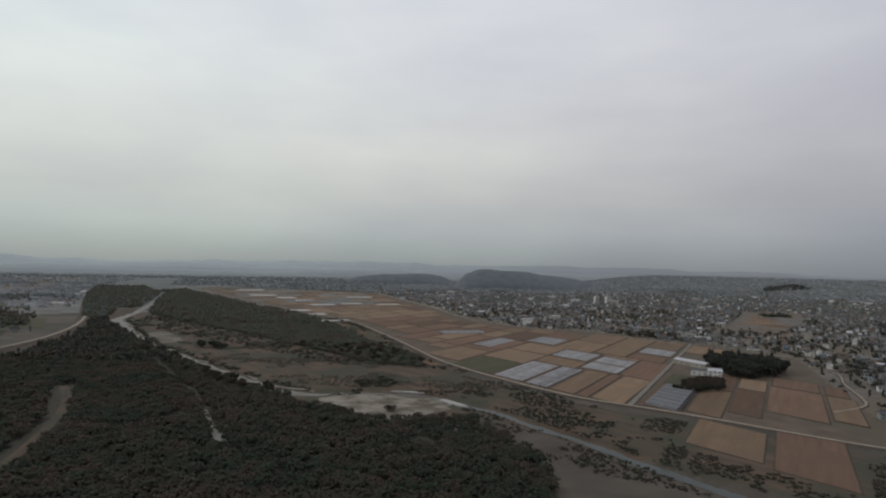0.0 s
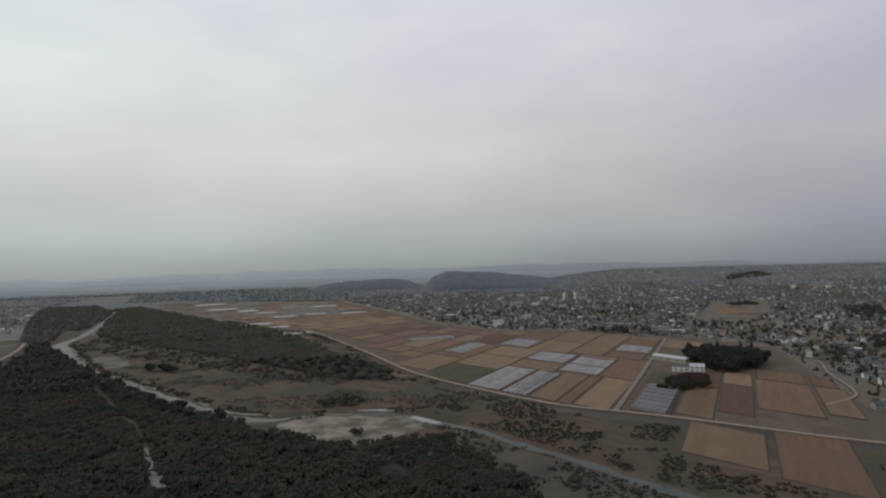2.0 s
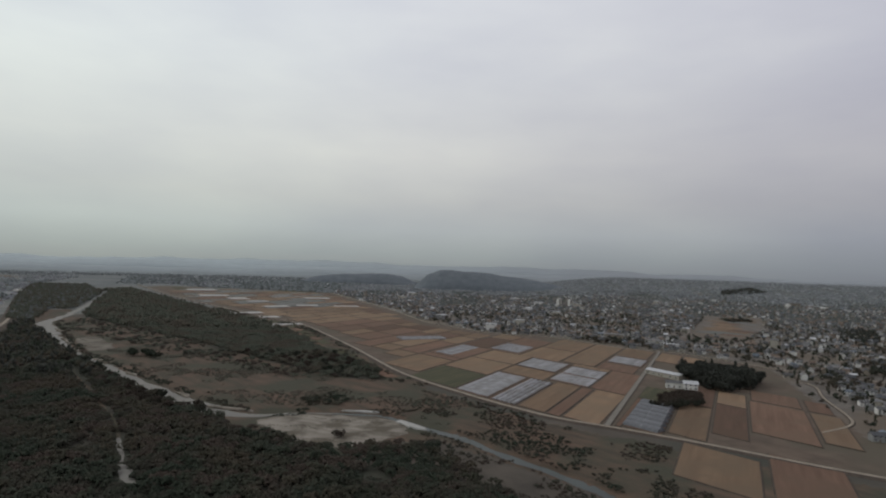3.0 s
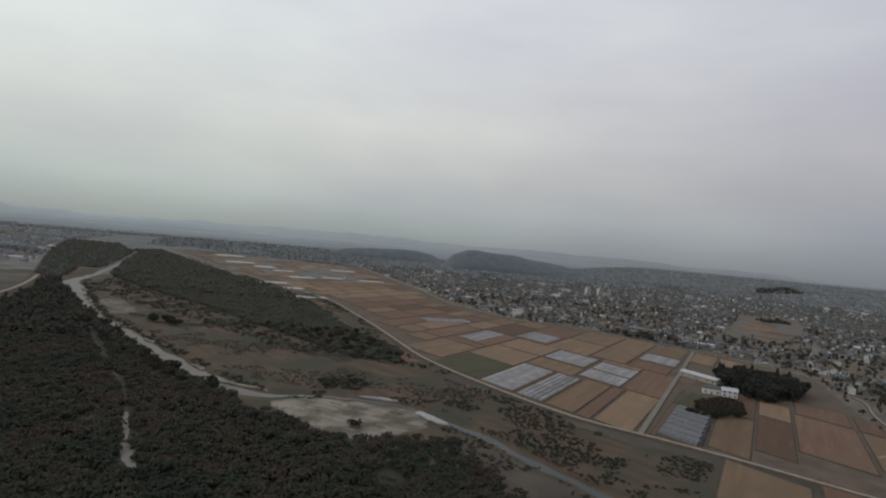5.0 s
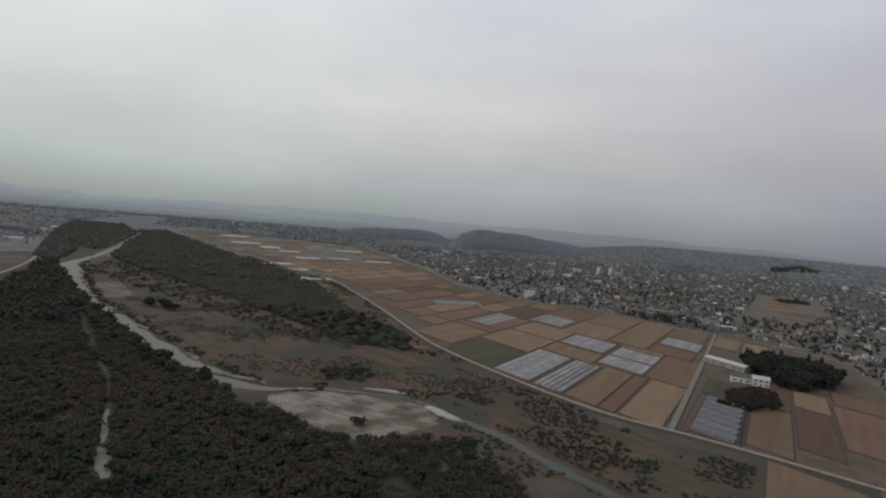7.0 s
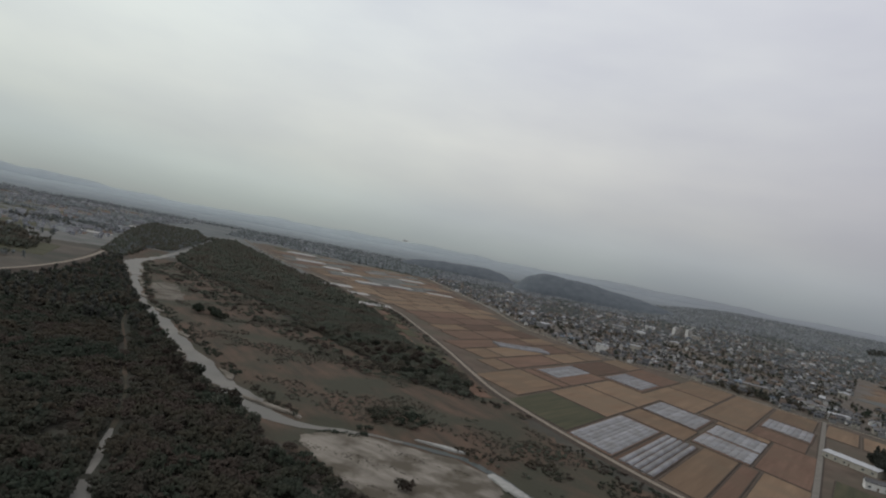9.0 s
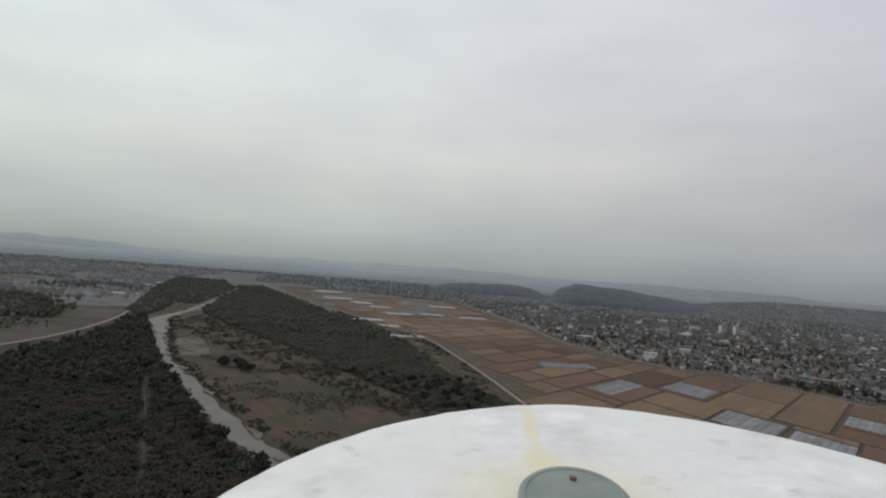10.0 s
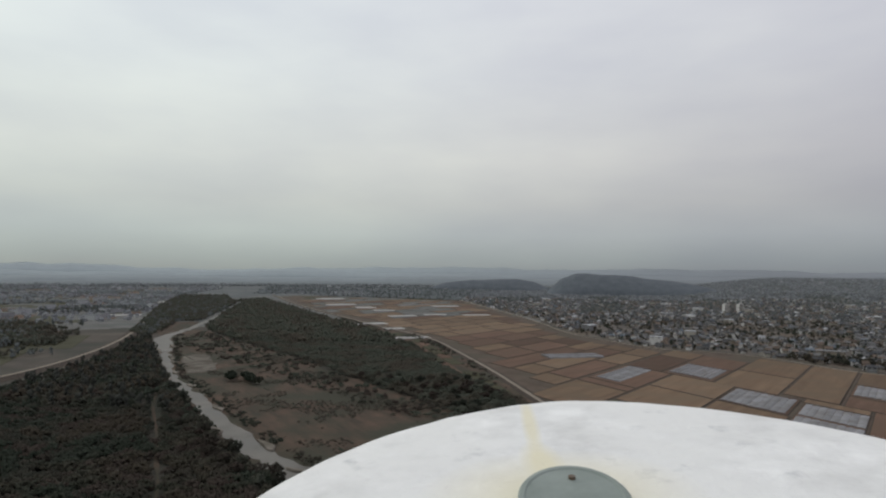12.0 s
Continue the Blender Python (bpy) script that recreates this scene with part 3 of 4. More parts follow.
# ---- greenhouses ----
def tunnel(length, width, tall, film=None, label="grey-white plastic film tunnel greenhouse on a bare field", name="greenhouse"):
    """A plastic tunnel along +y from the origin, on steel hoops, with end walls."""
    film = film or M_VINYL
    root = tagged(new(name), label, "greenhouse", "plastic tunnels")
    s, n, k = Soup(), 7, 6
    arc = [(width / 2 * math.cos(a), tall * math.sin(a)) for a in np.linspace(0, math.pi, n)]
    rings = [(x, y, z) for y in np.linspace(0, length, k) for x, z in arc]
    s.add(rings, [(r * n + i, r * n + i + 1, (r + 1) * n + i + 1, (r + 1) * n + i) for r in range(k - 1) for i in range(n - 1)])
    part("film_cover", s.mesh("film_cover", [film], True), root)
    for y, turn in ((0.0, 1), (length, -1)):
        s = Soup()
        ring = [(x, y, z) for x, z in arc]
        s.add(ring, [tuple(range(n))[::turn]])
        part("end_wall", s.mesh("end_wall", [film]), root)
    for y in (0.0, length / 2, length):
        s = Soup()
        outer = [(x * 1.015, y - 0.12, z * 1.02) for x, z in arc] + [(x * 1.015, y + 0.12, z * 1.02) for x, z in arc]
        s.add(outer, [(i, i + 1, n + i + 1, n + i) for i in range(n - 1)])
        part("hoop", s.mesh("hoop", [M_STEEL]), root)
    return root


def tunnels(u0, u1, w0, w1, count, fill=0.86, tall=1.5):
    """A block of tunnels side by side along the rows."""
    step = (w1 - w0) / count
    across = step * math.sin(radians(U_TURN - W_TURN))
    first = tunnel((u1 - u0 - 3) * U_LONG, across * fill, tall)
    for i in range(count):
        p = parcel(u0 + 1.5, w0 + (i + 0.5) * step)
        m = pose(p[0], p[1], 0.44, 0, 0, U_TURN - 90)
        if i:
            copy_thing(first, m)
        else:
            first.matrix_basis = m


for block in ((0, 94, 1, 37, 9, 1.0, 0.5), (-2, 94, 43, 68, 5, 0.82, 1.1), (144, 198, 1, 52, 9, 1.0, 0.5), (110, 148, 60, 103, 8, 1.0, 0.5), (151, 192, 60, 103, 8, 1.0, 0.5), (260, 310, 87, 129, 8, 1.0, 0.6), (212, 272, -78, -30, 9, 0.85, 0.9),
              (124, 203, -124, -94, 6, 0.95, 0.7)):
    tunnels(*block)
# a block whose tunnels lie across the rows
wide = tunnel(25, 9.6, 2.6, M_NET, "wide tunnel greenhouse under grey shade net")
for i in range(7):
    p = parcel(27 + i * 12.0, 159.5)
    m = pose(p[0], p[1], 0.44, 0, 0, W_TURN - 90)
    if i:
        copy_thing(wide, m)
    else:
        wide.matrix_basis = m


def far_tunnels(x, y, turn, length, width, count):
    first = tunnel(length, width / count * 0.9, 2.4)
    for i in range(count):
        m = pose(x, y, 0.05, 0, 0, turn) @ Matrix.Translation(((i + 0.5) * width / count, 0, 0))
        if i:
            copy_thing(first, m)
        else:
            first.matrix_basis = m


def row_cover(x, y, turn, length, width):
    """A strip of white cloth over hoops, ridged along its length."""
    s, n, k = Soup(), 25, 5
    s.add([((i / (n - 1)) * width, j / (k - 1) * length, 0.45 + 0.5 * abs(math.sin(i * math.pi / 4)) + (0.02 * math.sin(j * 2.1 + i))) for j in range(k) for i in range(n)],
          [(j * n + i, j * n + i + 1, (j + 1) * n + i + 1, (j + 1) * n + i) for j in range(k - 1) for i in range(n - 1)])
    ob = tagged(new("row_cover", s.mesh("row_cover", [M_COVER])), "white cloth row cover over a field crop", "row cover", "row covers", "structure")
    ob.matrix_basis = pose(x, y, 0.05, 0, 0, turn)


far_tunnels(-6, 896, -70, 66, 26, 4)
for strip in ((-227, 1033, -62, 62, 26), (-265, 1164, -60, 34, 26), (-341, 1239, -60, 60, 34), (-482, 1697, -60, 50, 60), (-323, 1432, -60, 58, 30), (-257, 1490, -66, 50, 26), (-171, 1505, -70, 60, 26), (-590, 1791, -62, 80, 50),
              (-293, 1807, -68, 70, 40), (-877, 1304, -60, 60, 36), (-988, 1504, -60, 80, 40), (-733, 2091, -60, 90, 60), (-817, 1041, -50, 40, 16), (-1083, 1773, -60, 70, 60), (-400, 1591, -62, 50, 30)):
    row_cover(*strip)


# ---- trees ----
CLUMP = np.array([(1, 0, 0), (-0.5, 0.87, 0), (-0.5, -0.87, 0), (0, 0, 0.8), (0, 0, -0.7)])
CLUMP_FACES = [(0, 1, 3), (1, 2, 3), (2, 0, 3), (1, 0, 4), (2, 1, 4), (0, 2, 4)]


def turned(rng, points):
    a, b, c = rng.uniform(0, 6.28, 3)
    return points @ np.array(Euler((a, b, c)).to_matrix()).T


def crown_soup(rng, tall, wide, clumps, shape, size):
    """A crown of many small leaf clumps with an uneven outline."""
    s = Soup()
    lobes = [(rng.uniform(-0.35, 0.35), rng.uniform(-0.35, 0.35), rng.uniform(-0.15, 0.25)) for _ in range(4)]
    for n in range(clumps):
        z = rng.uniform(0.0, 1.0)
        if shape == "cone":
            r, at = (1 - z) ** 0.8 * rng.uniform(0.5, 1.0), rng.uniform(0, 6.28)
            p = np.array([r * math.cos(at) * wide, r * math.sin(at) * wide, tall * (0.14 + 0.86 * z)])
        else:
            lx, ly, lz = lobes[n % 4]
            v = rng.normal(size=3)
            v *= rng.uniform(0.55, 1.0) / np.linalg.norm(v)
            p = np.array([(lx + v[0] * 0.72) * wide, (ly + v[1] * 0.72) * wide, tall * (0.62 + lz * 0.5 + v[2] * 0.30)])
        s.add(p + turned(rng, CLUMP * rng.uniform(0.7, 1.3, (5, 1))) * size * rng.uniform(0.6, 1.25), CLUMP_FACES)
    return s


def trunk_soup(rng, tall, thick):
    """A tapered trunk with a few limbs."""
    s = Soup()

    def limb(a, b, r0, r1, sides=5):
        a, b = np.array(a, float), np.array(b, float)
        ring = [(math.cos(t), math.sin(t), 0) for t in np.linspace(0, 2 * math.pi, sides, endpoint=False)]
        s.add([a + np.array(p) * r0 for p in ring] + [b + np.array(p) * r1 for p in ring], [(i, (i + 1) % sides, sides + (i + 1) % sides, sides + i) for i in range(sides)])

    limb((0, 0, -0.4), (0.05 * tall * rng.uniform(-1, 1), 0.05 * tall * rng.uniform(-1, 1), tall * 0.85), thick, thick * 0.25)
    for _ in range(4):
        at, z = rng.uniform(0, 6.28), rng.uniform(0.3, 0.6)
        limb((0, 0, tall * z), (0.28 * tall * math.cos(at), 0.28 * tall * math.sin(at), tall * (z + 0.25)), thick * 0.5, thick * 0.12, 4)
    return s


def tree(name, label, tall, wide, material, shape, clumps, size, seed):
    rng = np.random.default_rng(seed)
    root = tagged(new(name), label, "tree", "trees")
    part("trunk", trunk_soup(rng, tall, tall * 0.028).mesh("trunk", [M_BARK]), root)
    part("crown", crown_soup(rng, tall, wide, clumps, shape, size).mesh("crown", [material]), root)
    return root


def patterns(kinds, clumps, size, seed):
    """Tree shapes as vertex and face arrays to be strewn into one wood; the fuller ones with their trunks."""
    out, rng = [], np.random.default_rng(seed)
    for mat, shape, tall, wide in kinds:
        s = crown_soup(rng, tall, wide, clumps, shape, size)
        mats = [mat] * len(s.faces)
        if clumps > 10:
            t = trunk_soup(rng, tall, tall * 0.025)
            s.add(np.concatenate(t.verts), t.faces, 3)
            mats += [3] * len(t.faces)
        tris = [(f[0], f[i], f[i + 1], m) for f, m in zip(s.faces, mats) for i in range(1, len(f) - 1)]
        out.append((np.concatenate(s.verts), np.array(tris)[:, :3], np.array(tris)[:, 3]))
    return out


def wood(name, label, spots, shapes, seed, low=0.7, high=1.25, materials=None):
    """One wood of many trees."""
    rng, count, verts, tris, mats = np.random.default_rng(seed), 0, [], [], []
    for x, y, z in spots:
        v, f, m = shapes[rng.integers(len(shapes))]
        k, a = rng.uniform(low, high), rng.uniform(0, 6.28)
        c, sn = math.cos(a) * k, math.sin(a) * k
        verts.append(np.c_[v[:, 0] * c - v[:, 1] * sn + x, v[:, 0] * sn + v[:, 1] * c + y, v[:, 2] * k + z])
        tris.append(f + count)
        mats.append(m)
        count += len(v)
    me = tri_mesh(name, np.concatenate(verts), np.concatenate(tris), np.concatenate(mats), materials or [M_LEAF, M_TWIG, M_CEDAR, M_BARK], 0.45)
    return tagged(new(name, me), label, "trees", kind="stuff")


def strewn(polygon, spacing, seed, keep=None):
    """Uneven places about spacing metres apart in a polygon."""
    rng, poly = np.random.default_rng(seed), np.asarray(polygon, float)
    (x0, y0), (x1, y1) = poly.min(0), poly.max(0)
    gx, gy = np.meshgrid(np.arange(x0, x1, spacing), np.arange(y0, y1, spacing))
    p = np.stack([gx.ravel(), gy.ravel()], 1) + rng.uniform(-0.5, 0.5, (gx.size, 2)) * spacing
    p = p[inside(p, polygon)]
    return p[keep(p)] if keep else p


def off_creek(p):
    return line_gap(p, SIDE_CREEK)[0] > 2.6 + 2 * wobble(p, 15, 37)


def off_river(p):
    gap, share = line_gap(p, RIVER[:, :2])
    return gap > np.interp(share, np.arange(len(RIVER)), RIVER[:, 2]) / 2 + 3


NEAR_SHAPES = patterns([(0, "round", 5.2, 5.6), (0, "round", 4.7, 5.4), (1, "round", 5.0, 5.6), (1, "round", 4.4, 5.4), (0, "round", 5.8, 5.8), (1, "round", 4.8, 5.8)], 42, 1.2, 21)
FAR_SHAPES = patterns([(0, "round", 8.0, 5.2), (0, "round", 7.0, 5.0), (1, "round", 7.0, 5.0), (2, "cone", 9.5, 3.6)], 10, 2.5, 22)
TINY_SHAPES = patterns([(0, "round", 6.0, 4.6), (1, "round", 5.0, 4.6), (0, "round", 5.5, 5.0), (2, "cone", 7.0, 3.4)], 4, 3.2, 24)


def clearings(p):
    return off_river(p) & off_creek(p) & (wobble(p, 45, 31) + 0.4 * wobble(p, 14, 32) > -1.0) & (line_gap(p, [(-154, 395), (-134, 353), (-115, 320)])[0] > 3.5) & (line_gap(p, [(-198, 256), (-231, 357), (-288, 455)])[0] > 8)


def lifted(p, z=0.0):
    return np.c_[p, land_rise(p) + z]


left = strewn(LEFT_WOODS, 5.7, 41, clearings)
near_left = left[left[:, 1] < 560]
wood("riverside_wood", "dark mixed winter wood along the river bank", lifted(near_left), NEAR_SHAPES, 42, 0.6, 1.0)
wood("riverside_wood", "dark mixed winter wood between river and levee", lifted(strewn(LEFT_WOODS, 7.0, 43, lambda p: clearings(p) & (p[:, 1] >= 560))), FAR_SHAPES, 44, 0.6, 1.0)
wood("floodplain_wood", "dark evergreen wood along the farm road bank", lifted(strewn(RIGHT_WOODS, 6.5, 45, lambda p: off_river(p) & (p[:, 1] + 150 * wobble(p, 60, 187) < 1000))), NEAR_SHAPES, 46, 0.5, 1.0, [M_WILLOW, M_WILLOW, M_LEAF, M_BARK])
wood("floodplain_wood", "dark evergreen wood along the upper river", lifted(strewn(RIGHT_WOODS, 6.8, 47, lambda p: off_river(p) & (p[:, 1] + 150 * wobble(p, 60, 187) >= 1000))), FAR_SHAPES, 48, 0.7, 1.1, [M_WILLOW, M_WILLOW, M_WILLOW, M_BARK])
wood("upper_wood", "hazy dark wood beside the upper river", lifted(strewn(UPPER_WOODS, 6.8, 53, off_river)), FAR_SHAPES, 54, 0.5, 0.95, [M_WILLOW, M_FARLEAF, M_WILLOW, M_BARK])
# the wood frays out towards the grass
FRINGE = [(-61, 606), (-108, 645), (-167, 704), (-233, 779), (-317, 864), (-415, 954), (-519, 1039), (-468, 890), (-316, 769), (-205, 675), (-128, 604), (-79, 579), (-39, 587)]
wood("wood_fringe", "low dark trees fraying out onto the dry grass", lifted(strewn(FRINGE, 7.5, 55, lambda p: off_river(p) & (wobble(p, 30, 34) + 0.7 * wobble(p, 9, 35) > -0.25))), NEAR_SHAPES, 56, 0.25, 0.7, [M_WILLOW, M_TWIG, M_LEAF, M_BARK])
wood("verge_bushes", "low dark bushes on the verge of the farm road", lifted(strewn(VERGE, 6.0, 251, lambda p: (line_gap(p, FIELD_ROAD[:, :2])[0] > 6) & (wobble(p, 22, 252) + 0.6 * wobble(p, 8, 253) > 0.15))), NEAR_SHAPES, 254, 0.2, 0.6, [M_WILLOW, M_TWIG, M_LEAF, M_BARK])
# low scrub on the dry grass
SCRUB_SHAPES = patterns([(0, "round", 2.0, 2.7), (1, "round", 1.6, 2.8), (1, "round", 1.3, 2.4)], 10, 0.95, 23)
MEADOW = [(-398, 900), (-233, 769), (-61, 620), (-19, 594), (42, 518), (105, 435), (22, 435), (-18, 465), (-117, 486), (-223, 586), (-316, 712)]
wood("scrub", "low dark scrub scattered over the dry grass", lifted(strewn(MEADOW, 3.0, 51, lambda p: off_river(p) & (wobble(p, 34, 33) + 0.45 * wobble(p, 8, 36) > 0.2) & ~inside(p, RIGHT_WOODS))), SCRUB_SHAPES, 52, 0.2, 0.65, [M_WILLOW, M_SEDGE, M_SEDGE, M_BARK])


def streaked(p, size, seed):
    """Noise drawn out along the river's run."""
    c, sn = math.cos(radians(-20)), math.sin(radians(-20))
    return wobble(np.stack([(p[:, 0] * c + p[:, 1] * sn) / 5, -p[:, 0] * sn + p[:, 1] * c], 1), size, seed)


wood("driftwood", "dark driftwood and dry weeds streaked over the gravel bar", lifted(strewn(SANDBAR, 1.5, 193, lambda p: streaked(p, 6, 194) > 0.55), 0.2), SCRUB_SHAPES, 195, 0.1, 0.3, [M_SEDGE, M_TWIG, M_SEDGE, M_BARK])


UNDERWOOD = [(-440, 200), (-400, 560), (-300, 590), (-150, 450), (-40, 360), (40, 300), (40, 200)]
wood("undergrowth", "low brown undergrowth beneath the riverside wood", lifted(strewn(UNDERWOOD, 4.6, 181, lambda p: off_river(p) & (line_gap(p, [(-154, 395), (-134, 353), (-115, 320)])[0] > 3) & off_creek(p) & (line_gap(p, [(-198, 256), (-231, 357), (-288, 455)])[0] > 6.5 + 2 * wobble(p, 12, 188)))), SCRUB_SHAPES, 182, 0.5, 1.0, [M_LEAF, M_TWIG, M_LEAF, M_BARK])
LOWER_BANK = [(-20, 470), (60, 480), (105, 438), (190, 372), (300, 285), (215, 205), (60, 300), (10, 360), (20, 405)]
wood("scrub", "brown and grey-green scrub on the lower river bank", lifted(strewn(LOWER_BANK, 3.0, 183, lambda p: off_river(p) & (line_gap(p, FIELD_ROAD[:, :2])[0] > 9) & (wobble(p, 30, 184) + 0.5 * wobble(p, 8, 185) > -0.1) & ~inside(p, SANDBAR) & ~inside(p, [parcel(u, w) for u, w in ((-55, 195), (-55, 295), (45, 295), (45, 195))]))), SCRUB_SHAPES, 186, 0.25, 0.8, [M_LEAF, M_TWIG, M_SEDGE, M_BARK])
wood("riverside_wood", "dark bare trees below the gravel bar", lifted(strewn([(-92, 424), (-60, 394), (-34, 377), (8, 392), (24, 392), (60, 305), (20, 300), (-5, 352), (-40, 361), (-70, 385)], 5.6, 191, off_river)), NEAR_SHAPES, 192, 0.45, 0.85)
RIVERSIDE = [tree("riverside_tree", "grey-green willow at the edge of the riverside wood", 7, 4.2, M_WILLOW, "round", 80, 1.0, s) for s in (11, 12, 13)] + [
    tree("riverside_tree", "bare brown winter tree at the edge of the riverside wood", 7.5, 4.2, M_TWIG, "round", 80, 0.9, s) for s in (14, 15)]
rim = strewn(LEFT_WOODS, 9, 57, lambda p: clearings(p) & (p[:, 1] < 720) & (line_gap(p, RIVER[:, :2])[0] < 26))
tip = strewn(RIGHT_WOODS, 11, 58, lambda p: (p[:, 1] < 720))
rng = np.random.default_rng(59)
for n, (x, y) in enumerate(np.vstack([rim, tip])):
    m = pose(x, y, 0, 0, 0, rng.uniform(0, 360))
    if n < 5:
        RIVERSIDE[n].matrix_basis = m
    else:
        copy_thing(RIVERSIDE[rng.integers(5)], m).scale = [rng.uniform(0.7, 1.15)] * 3


BELT = [(x, y) for x, y in strewn([(-560, 1010), (-420, 1000), (-60, 500), (-60, 440), (-180, 470), (-420, 720)], 3.2, 148) if 1]
belt_gap, belt_share = line_gap(BELT, RIVER[:, :2])
belt_gap -= np.interp(belt_share, np.arange(len(RIVER)), RIVER[:, 2]) * 0.6
belt_spots = np.array(BELT)[(belt_gap > 0.4 + 1.4 * wobble(BELT, 10, 189)) & (belt_gap < 9 + 5 * wobble(BELT, 25, 149)) & (wobble(BELT, 13, 150) > -0.25)]
wood("bank_bushes", "low brown and green bushes along the river banks", lifted(belt_spots, -0.6), SCRUB_SHAPES, 151, 0.35, 1.0, [M_LEAF, M_TWIG, M_WILLOW, M_BARK])
THICKETS = [(-70, 497), (-64, 512), (-49, 517), (-35, 502), (-38, 482), (-61, 478)]
wood("thicket", "dense dark bushes above the gravel bar", lifted(strewn(THICKETS, 4.5, 141)), NEAR_SHAPES, 142, 0.3, 0.65, [M_LEAF, M_WILLOW, M_LEAF, M_BARK])
wood("reed_bed", "dark reedy patch beside the farm road", lifted(strewn([(11, 495), (27, 513), (45, 498), (37, 470), (14, 470)], 3.5, 143)), SCRUB_SHAPES, 144, 0.4, 0.7, [M_LEAF, M_WILLOW, M_LEAF, M_BARK])
wood("bank_bushes", "brown bushes along the farm road bank", lifted(strewn([(51, 520), (79, 480), (105, 451), (99, 440), (65, 469), (38, 513)], 4.0, 145, lambda p: wobble(p, 10, 146) > -0.1)), SCRUB_SHAPES, 147, 0.4, 0.9)


# ---- houses ----
def gable(w, d, h, rise, over=0.6, thick=0.25):
    """Roof of a house w by d along x and y, ridge along x: vertices and faces of a slab with two slopes, and of its gables."""
    x, y = w / 2 + over, d / 2 + over
    drop = rise * over / (d / 2)
    prof = [(-y, h - drop), (0, h + rise), (y, h - drop), (y, h - drop + thick), (0, h + rise + thick * 1.2), (-y, h - drop + thick)]
    verts = [(sx * x, py, pz) for sx in (-1, 1) for py, pz in prof]
    faces = [(i, (i + 1) % 6, 6 + (i + 1) % 6, 6 + i) for i in range(6)] + [(5, 4, 1, 0), (4, 3, 2, 1), (6, 7, 10, 11), (7, 8, 9, 10)]
    return verts, faces


def hip(w, d, h, rise, over=0.6, thick=0.25):
    x, y, r = w / 2 + over, d / 2 + over, max(0.3, (w - d) / 2)
    verts = [(-x, -y, h), (x, -y, h), (x, y, h), (-x, y, h), (-x, -y, h + thick), (x, -y, h + thick), (x, y, h + thick), (-x, y, h + thick), (-r, 0, h + rise), (r, 0, h + rise)]
    return verts, [(3, 2, 1, 0), (0, 1, 5, 4), (1, 2, 6, 5), (2, 3, 7, 6), (3, 0, 4, 7), (4, 5, 9, 8), (5, 6, 9), (6, 7, 8, 9), (7, 4, 8)]


def wall_body(w, d, h, rise, gabled):
    v = [(-w / 2, -d / 2, -0.3), (w / 2, -d / 2, -0.3), (w / 2, d / 2, -0.3), (-w / 2, d / 2, -0.3), (-w / 2, -d / 2, h), (w / 2, -d / 2, h), (w / 2, d / 2, h), (-w / 2, d / 2, h)]
    f = [(0, 1, 5, 4), (1, 2, 6, 5), (2, 3, 7, 6), (3, 0, 4, 7), (4, 5, 6, 7)]
    if gabled:
        v += [(-w / 2, 0, h + rise * 0.97), (w / 2, 0, h + rise * 0.97)]
        f += [(4, 7, 8), (6, 5, 9)]
    return v, f


def house(w, d, h, rise, wall, roof, gabled, label, name="house", bays=3, storeys=2):
    """A house with walls, roof, windows and a door; the porch front faces -y."""
    root = tagged(new(name), label, "house", "houses of the town")
    s = Soup()
    s.add(*wall_body(w, d, h, rise, gabled))
    part("wall", s.mesh("wall", [wall]), root)
    s = Soup()
    s.add(*(gable if gabled else hip)(w, d, h, rise))
    part("roof", s.mesh("roof", [roof]), root)
    for side in (-1, 1):
        for fl in range(storeys):
            for b in range(bays):
                if fl == 0 and b == bays // 2 and side < 0:
                    part("door", box_mesh("door", M_DOOR, -0.6, 0.6, -d / 2 - 0.06, -d / 2 + 0.1, 0, 2.1), root)
                    continue
                x, z = (b - (bays - 1) / 2) * w / bays, 1.0 + fl * h / storeys
                y = side * d / 2
                window = part("window", box_mesh("window", M_FRAME, x - 0.95, x + 0.95, y - 0.05, y + 0.05, z, z + 1.3), root)
                part("pane", box_mesh("pane", M_GLASS, x - 0.86, x + 0.86, y - 0.08, y + 0.08, z + 0.08, z + 1.22), window)
    return root


WALL_WORDS, ROOF_WORDS = ("white", "cream", "grey", "tan"), ("dark slate", "grey tiled", "brown", "blue steel", "pale steel", "black tiled")
PROTOS = []
for n, (w, d, h, rise, wl, rf, gb) in enumerate(((11, 8, 5.4, 2.0, 0, 0, True), (12, 8.5, 5.6, 2.2, 1, 1, False), (10, 7.5, 5.4, 1.8, 0, 3, True), (13, 8, 3.2, 2.4, 3, 5, False), (9.5, 8, 5.8, 1.6, 2, 0, True),
                                                 (12, 9, 5.5, 2.3, 1, 2, False), (14, 9, 3.4, 2.6, 0, 1, True), (10.5, 8.5, 5.6, 1.2, 0, 1, True), (11.5, 8, 5.4, 2.1, 3, 1, False), (12.5, 9, 5.6, 2.2, 2, 5, True))):
    PROTOS.append(house(w, d, h, rise, WALLS[wl], ROOFS[rf], gb, "%s %s house with %s roof among gardens" % (WALL_WORDS[wl], "two-storey" if h > 4 else "single-storey", ROOF_WORDS[rf]), storeys=2 if h > 4 else 1))


